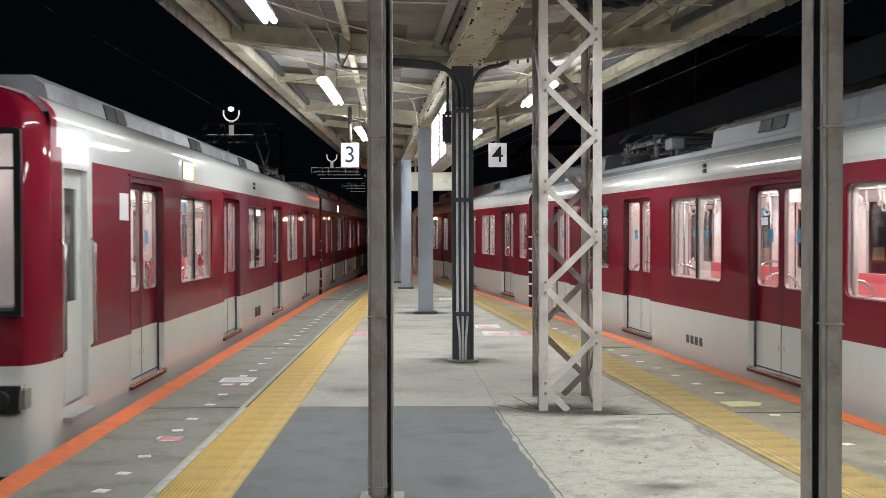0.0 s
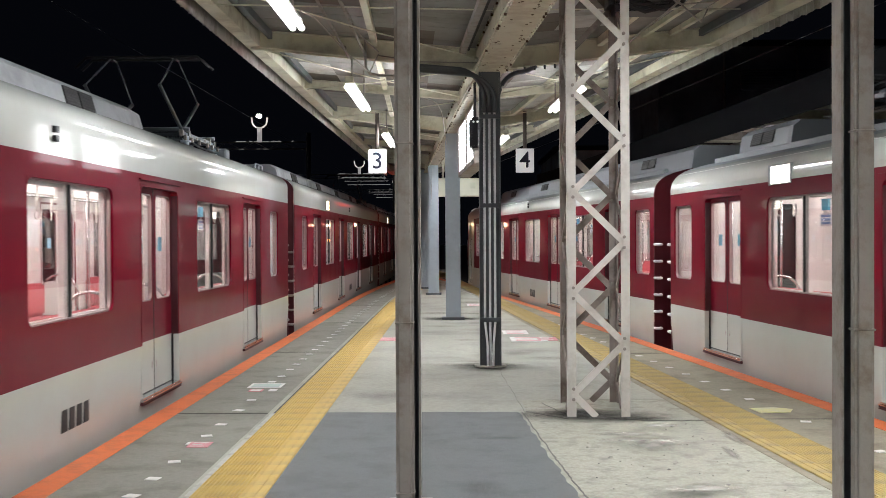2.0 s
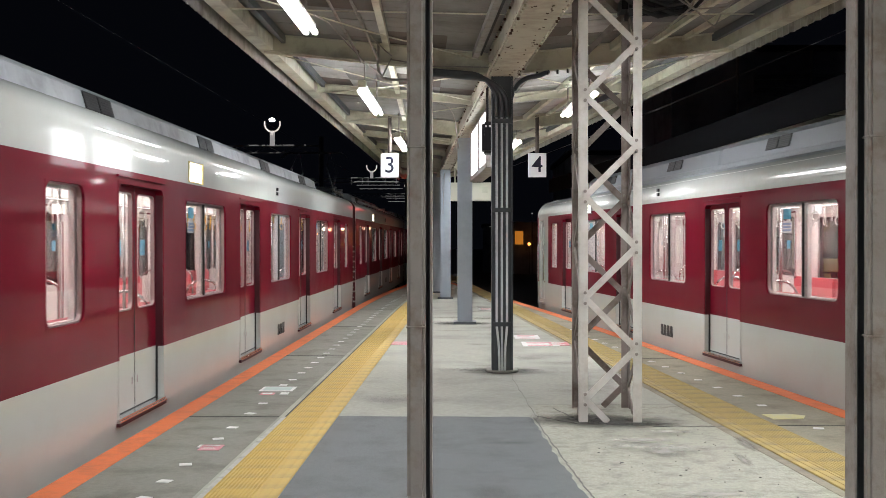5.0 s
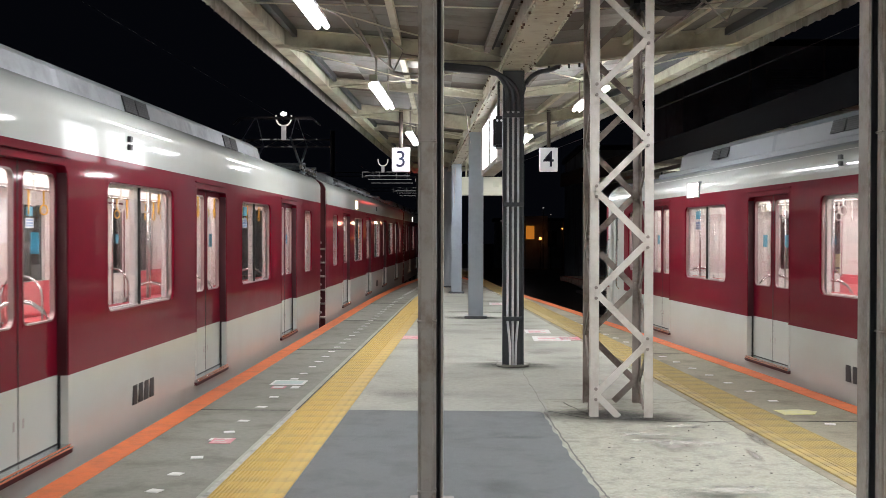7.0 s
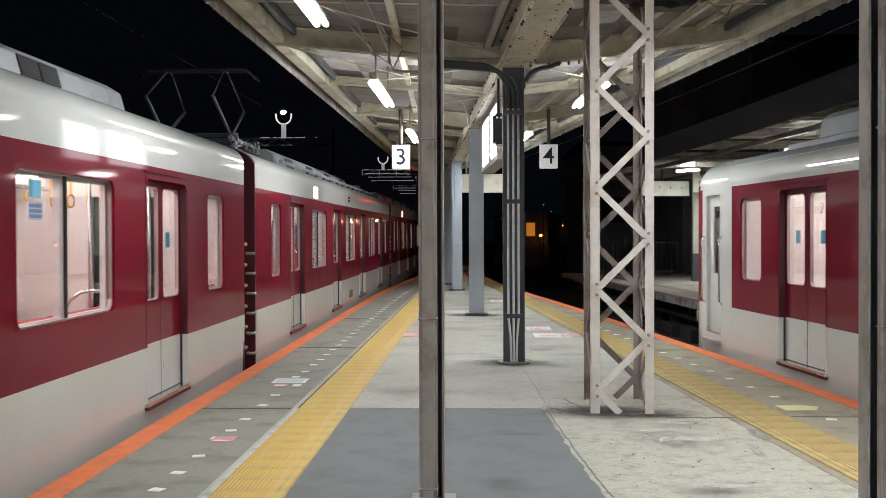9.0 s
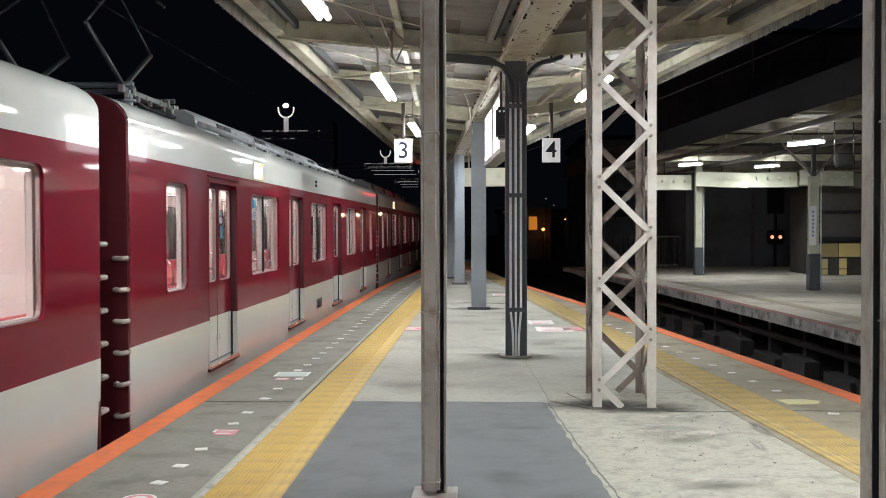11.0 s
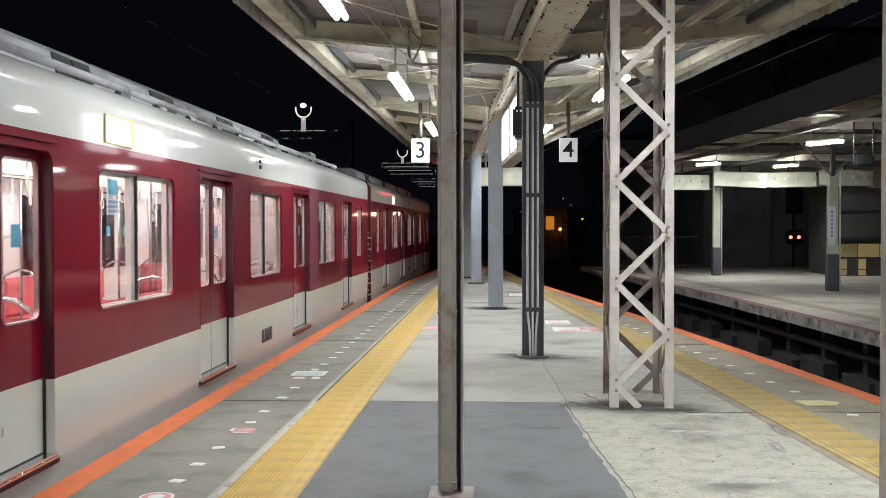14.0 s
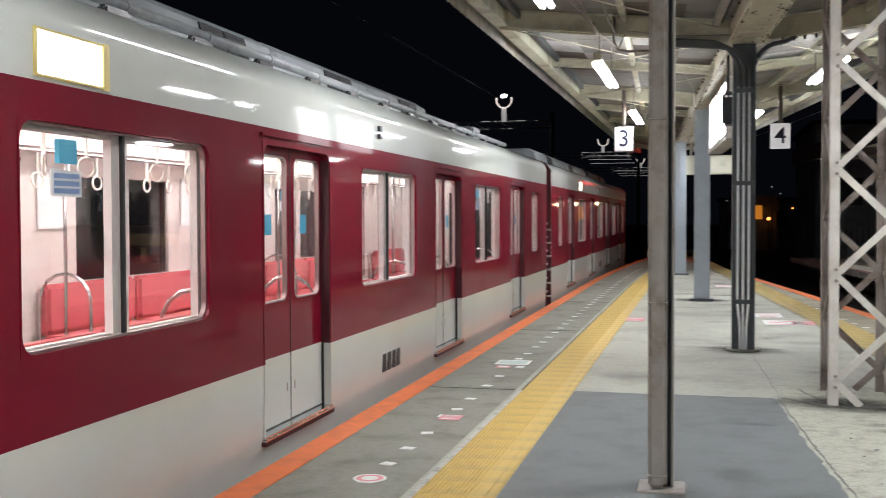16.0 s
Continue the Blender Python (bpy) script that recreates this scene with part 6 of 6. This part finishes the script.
        dsp = part("destination_display", bm, M_ROOF if dz else M_DISPFRAME, root)
        bm = bmesh.new()
        xa, xb = sorted((s * (HALF - 0.05), s * (HALF + 0.003)))
        box(bm, xa, xb, display - 0.26, display + 0.26, 2.165 + dz, 2.355 + dz)
        part("display_face", bm, M_SIDELAMP, dsp, "glowing white display")
        for zz in (2.235, 2.30):
            bm = bmesh.new()
            xx = s * (HALF + 0.012)
            box(bm, xx - 0.015, xx + 0.015, -0.42, -0.36, zz, zz + 0.045)
            part("marker_lamp", bm, M_BLACK, root, "small dark marker lamp")
    # underframe, bogies
    bm = bmesh.new()
    box(bm, -1.25, 1.25, -9.9 + shift, tail - 0.1, -0.25, 0.07)
    for y in (-4, -1, 2, 4.2):
        box(bm, -1.15, 1.15, y - 0.9, y + 0.7, -0.8, -0.25)
    part("underframe", bm, M_DARK, root)
    bg = cached("bogie", bogie_mesh)
    for y in (-6.9, 6.9):
        share("bogie", bg, root, 0, y, 0)
    # roof gear
    low = profile is LOW_PROFILE
    wide = 0.8 if low else 1.0
    gr = cached("grille", grille_mesh)
    for y, length in [v if isinstance(v, tuple) else (v, ac_len) for v in ac]:
        a = share("air_conditioner", cached(("ac", length, low), lambda: ac_mesh(length, wide, 2.5 if low else 2.62)), root, 0, y, 0)
        for s in (-1, 1):
            for dy in (0.3 if pipe else 0.0,):
                for k in (-0.19, 0.19):
                    g = new("grille", gr)
                    g.parent = a
                    g.matrix_basis = pose(s * 0.874 * wide, dy + k, 2.79, 0, -15.6 * s, 0) @ (pose(0, 0, 0) if s > 0 else pose(0, 0, 0, 0, 0, 180))
    for s in (-1, 1) if low else ():
        bm = bmesh.new()
        xa, xb = sorted((s * 0.93, s * 1.0))
        box(bm, xa, xb, -8.3, tail - 0.7, 2.48, 2.60)
        bevel(bm, 0.012, 1)
        part("roof_duct", bm, M_ROOF, root)
    if panto is not None:
        panto_parts(root, panto, raised, -1 if low else 1)
    if pipe:
        for s in (-1, 1):
            bm = bmesh.new()
            tube(bm, [(s * 1.14, -6.9, 2.68), (s * 1.14, 7.2, 2.68)], 0.031, 10)
            part("roof_pipe", bm, M_COVER, root)
            for k in range(12):
                y = -4.3 + 0.98 * k
                bm = bmesh.new()
                box(bm, s * 1.15 - 0.03, s * 1.15 + 0.03, y - 0.13, y + 0.13, 2.56, 2.651)
                bevel(bm, 0.015, 2)
                part("pipe_bracket", bm, M_BLACK, root)
                bm = bmesh.new()
                tube(bm, [(s * 1.14, y + 0.11, 2.68), (s * 1.14, y + 0.14, 2.68)], 0.037, 10)
                part("pipe_collar", bm, M_COVER, root)
        bm = bmesh.new()
        box(bm, 0.35, 0.85, 6.2, 6.7, 2.62, 2.9)
        bevel(bm, 0.02, 2)
        part("junction_box", bm, M_COVER, root, "grey roof junction box")
    # gangway and end rungs
    ends = (1,) if cab else (-1, 1)
    for e in ends:
        ye = tail if e > 0 else nose
        if gangway:
            bm = bmesh.new()
            for k in range(4):
                y = e * (ye + 0.025 + 0.055 * k)
                box(bm, -0.5, 0.5, y - 0.02, y + 0.02, 0.05, 2.12)
            part("gangway", bm, M_RUBBER, root, "black folded gangway")
        for s in (-1, 1):
            for k in range(6):
                bm = bmesh.new()
                z = 0.12 + 0.25 * k + (0.06 if e > 0 else -0.06)
                d = 0.11 if e < 0 or cab else 0.18
                tube(bm, [(s * 1.305, e * ye, z), (s * 1.31, e * (ye + d - 0.02), z), (s * 1.325, e * (ye + d), z), (s * 1.365, e * (ye + d), z), (s * 1.385, e * (ye + d - 0.02), z), (s * 1.39, e * ye, z)], 0.02, 8)
                part("end_rung", bm, M_CONDUIT if profile is LOW_PROFILE else M_STEELGREY, root)
    if cab:
        before = set(root.children)
        build_cab(root, profile)
        for o in set(root.children) - before:
            o.location.y += shift
        for s in (() if cab_window else (-1, 1)):
            bm = bmesh.new()
            box(bm, s * HALF - 0.004, s * HALF + 0.004, -7.88, -7.6, 1.66, 1.91)
            part("white_notice", bm, M_PAPER, root, "plain white notice plate")
    tagged(root, label, "train car")
    return root


def _box(*a):
    bm = bmesh.new()
    box(bm, *a)
    return bm


def build_cab(root, profile):
    """Driver's end at local -y: curved red face with three windows, crew doors, lamps."""
    xs = (0.0, 0.36, 0.46, 1.29, 1.33, 1.365, 1.388, 1.40)
    yo = (-10.40, -10.39, -10.385, -10.32, -10.28, -10.21, -10.11, -10.0)
    zz = [-0.2, 0.0, 0.2, Z_BORDER, 0.97, 2.28, 2.35, 2.42, 2.5, 2.58, 2.66, 2.73]
    shrink = {2.35: 0.99, 2.42: 0.97, 2.5: 0.93, 2.58: 0.86, 2.66: 0.68, 2.73: 0.3}
    back = {2.35: 0.02, 2.42: 0.04, 2.5: 0.08, 2.58: 0.14, 2.66: 0.26, 2.73: 0.42}
    holes = {(0, 4), (2, 4), (-3, 4), (-1, 4)}
    full = [-x for x in xs[:0:-1]] + list(xs)
    fy = list(yo[:0:-1]) + list(yo)
    bm = bmesh.new()
    low = profile is LOW_PROFILE
    drop = {2.28: 2.2, 2.35: 2.26, 2.42: 2.33, 2.5: 2.42, 2.58: 2.49, 2.66: 2.56, 2.73: 2.63} if low else {}
    grid = [[bm.verts.new((x * shrink.get(z, 1), min(y + back.get(z, 0), -9.99), drop.get(z, z))) for x, y in zip(full, fy)] for z in zz]
    n = len(full)
    for j in range(len(zz) - 1):
        for i in range(n - 1):
            c = (full[i] + full[i + 1]) / 2
            win = j == 4 and (0.46 < abs(c) < 1.25 or abs(c) < 0.3)
            if win:
                continue
            f = bm.faces.new((grid[j][i], grid[j][i + 1], grid[j + 1][i + 1], grid[j + 1][i]))
            f.material_index = 1 if zz[j + 1] <= Z_BORDER + 0.001 or (low and zz[j] > 2.2) else 0
            f.smooth = True
    face = part("cab_face", bm, [M_RED, M_WHITE], root, "curved maroon driver's end")
    for x0, x1 in ((-1.28, -0.48), (0.48, 1.28), (-0.34, 0.34)):
        bm = bmesh.new()
        y = -10.34 if abs(x0 + x1) > 0.5 else -10.38
        box(bm, x0, x1, y, y + 0.008, 0.98, 2.27)
        o = part("windscreen", bm, M_GLASS, root, "driver's window with the lit cab behind")
        o.visible_shadow = False
        bm = bmesh.new()
        for a, b, c, d in ((x0 - 0.03, x0 + 0.02, 0.95, 2.29), (x1 - 0.02, x1 + 0.03, 0.95, 2.29), (x0, x1, 0.95, 0.99), (x0, x1, 2.255, 2.30), (x0, x1, 2.0, 2.02)):
            box(bm, a, b, y - 0.02, y + 0.015, c, d)
        part("windscreen_rubber", bm, M_RUBBER, root)
    bm = bmesh.new()
    box(bm, -1.3, 1.3, -8.96, -8.92, 0.1, 2.4)
    box(bm, -1.3, 1.3, -10.2, -8.95, 0.05, 0.11)
    part("cab_bulkhead", bm, M_PANEL, root)
    # unseen light slab added so the cab looks bright through the windscreen
    bm = bmesh.new()
    box(bm, -0.7, 0.7, -9.5, -9.3, 2.3, 2.33)
    part("added_cab_light", bm, M_TUBEIN, root, "glowing slab added to light the cab")
    bm = bmesh.new()
    box(bm, -1.2, 1.2, -10.2, -9.75, 0.11, 1.0)
    bevel(bm, 0.04, 2)
    part("driver_desk", bm, M_ROOF, root)
    for s in (-1, 1):
        bm = bmesh.new()
        box(bm, min(s * 1.0, s * 1.34), max(s * 1.0, s * 1.34), -10.42, -10.2, 0.26, 0.46)
        bevel(bm, 0.03, 2)
        lamp = part("tail_lamp_box", bm, M_CHROME, root)
        bm = bmesh.new()
        tube(bm, [(s * 1.17, -10.435, 0.36), (s * 1.17, -10.415, 0.36)], 0.07, 14)
        part("lamp_lens", bm, M_DARK, lamp)
        for ya, yb, za, zb in ((-9.74, -9.722, 0.2, 2.07), (-9.158, -9.14, 0.2, 2.07), (-9.722, -9.158, 2.052, 2.07)):
            bm = bmesh.new()
            box(bm, *sorted((s * 1.30, s * (HALF + 0.003))), ya, yb, za, zb)
            part("crew_door_frame", bm, M_WHITE, root)
        # crew door
        bm = bmesh.new()
        x = s * (HALF - 0.05)
        a, b = sorted((x, x - s * 0.03))
        for q in ((-9.72, -9.58, 0.2, 2.05), (-9.28, -9.16, 0.2, 2.05), (-9.58, -9.28, 0.2, 1.0), (-9.58, -9.28, 1.9, 2.05)):
            box(bm, a, b, *q)
        cd = part("crew_door", bm, M_WHITE, root, "narrow ivory crew door")
        bm = bmesh.new()
        box(bm, x - s * 0.02 - 0.003, x - s * 0.02 + 0.003, -9.58, -9.28, 1.0, 1.9)
        pn = part("crew_pane", bm, M_DGLASS, cd)
        pn.visible_shadow = False
        for y in (-9.82, -9.08):
            bm = bmesh.new()
            tube(bm, [(s * 1.40, y, 0.6), (s * 1.44, y, 0.65), (s * 1.44, y, 1.45), (s * 1.40, y, 1.5)], 0.014, 8)
            part("grab_handle", bm, M_CHROME, root)
        bm = bmesh.new()
        xa, xb = sorted((s * 1.36, s * 1.46))
        box(bm, xa, xb, -9.74, -9.14, 0.08, 0.12)
        part("crew_step", bm, M_STEP, root)


# ---- the two trains ----
PITCH = 20.72


def left_track(y):
    return -4.21


def right_track(y):
    return edge_right(y) + 1.57


LEFT_GAP = ((0.0, 28.0), (0.5, 25.52), (1.0, 23.05), (1.5, 20.57), (2.0, 18.17), (2.5, 15.9), (3.0, 13.76), (3.5, 11.75), (6.0, 2.03), (6.5, 0.26), (7.0, -1.52), (7.5, -3.13),
            (8.0, -4.64), (8.5, -6.25), (9.0, -7.7), (11.5, -13.68), (12.0, -14.58), (12.5, -15.48), (13.0, -16.46), (13.5, -17.36), (14.0, -18.2), (14.5, -19.07), (15.0, -19.95), (15.5, -20.82), (16.0, -21.7))
RIGHT_GAP = ((0.0, 22.54), (1.0, 19.06), (1.5, 17.36), (2.5, 14.2), (3.0, 12.6), (3.5, 11.05), (6.0, 3.75), (7.0, 0.9), (8.5, -3.25), (9.0, -4.6), (12.0, -12.21), (14.0, -16.89), (16.0, -21.25))


def left_gap(t):
    """Where the first coupling of the arriving train is at t seconds."""
    return float(np.polyval(np.polyfit(*zip(*LEFT_GAP), 7), t))


def right_gap(t):
    """Where the coupling of the leaving train is at t seconds."""
    return float(np.polyval(np.polyfit(*zip(*RIGHT_GAP), 4), t))


def on_track(path, y, flip=0):
    a, b = Vector((path(y - 6.9), y - 6.9, 0)), Vector((path(y + 6.9), y + 6.9, 0))
    d = b - a
    m = (a + b) / 2
    return pose(m.x, m.y, 0, 0, 0, flip + math.degrees(math.atan2(-d.x, d.y)))


TIMES = [0.5 * k for k in range(33)]

build_ground()
floor = build_platform()
build_canopy()
build_lamps()
build_columns()
build_lattice()
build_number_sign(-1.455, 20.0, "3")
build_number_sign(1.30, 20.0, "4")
build_opposite()
build_far()
build_track(left_track, "left_track", -60, 120)
build_track(right_track, "right_track", -18, 80)
left_cars = [
    build_car("maroon and ivory leading train car with a driver's cab", cab=True, shift=0.35, panto=7.4, raised=True, ac=(-6.2, -2.3, 1.6), tail=10.03),
    build_car("maroon and ivory train car with yellow hand straps", ac=(-6.5, -2.55, 1.4, 5.35), ac_len=3.95, strap_mat=M_STRAPY, tail=10.03, nose=10.03),
    build_car("maroon and ivory train car with a raised pantograph", panto=-6.7, raised=True, pipe=True, ac=((-4.94, 2.04), (-2.68, 2.46), (-0.22, 2.44), (2.2, 2.38)), tail=10.03, nose=10.03),
    build_car("maroon and ivory rear train car at the platform", ac=(-6.5, -2.55, 1.4, 5.35), ac_len=3.95, tail=10.03, nose=10.03),
]
right_cars = [
    build_car("maroon and ivory train car leaving the platform", panto=4.7, ac=((7.35, 1.7), -0.7, -4.6), tail=9.0, display=5.1, profile=LOW_PROFILE),
    build_car("maroon and ivory rear train car with a driver's cab", cab=True, cab_window=True, ac=(-6.0, -1.8, 2.4, 6.6), ac_len=4.2, tail=9.0, profile=LOW_PROFILE, shift=-0.45),
]
build_signal()
build_gantry(70.0, -14.35, -10.6, 7.85, -12.81, 9.5, True)
build_gantry(110.0, -11.97, -7.29, 8.1, -9.86, 9.5, False)
build_gantry(150.0, -12.0, -7.0, 8.3, -8.3, 9.6, False)
build_wires()
build_hangings()
build_tactile(floor)
build_marks(floor)
build_floor_details(floor)


def motions():
    for k, car in enumerate(left_cars):
        walk(car, [(t, on_track(left_track, left_gap(t) + PITCH * (k - 0.5))) for t in TIMES])
    for k, car in enumerate(right_cars):
        flip, off = ((0, -9.36), (180, 9.36))[k]
        walk(car, [(t, on_track(right_track, right_gap(t) + off, flip)) for t in TIMES])


motions()
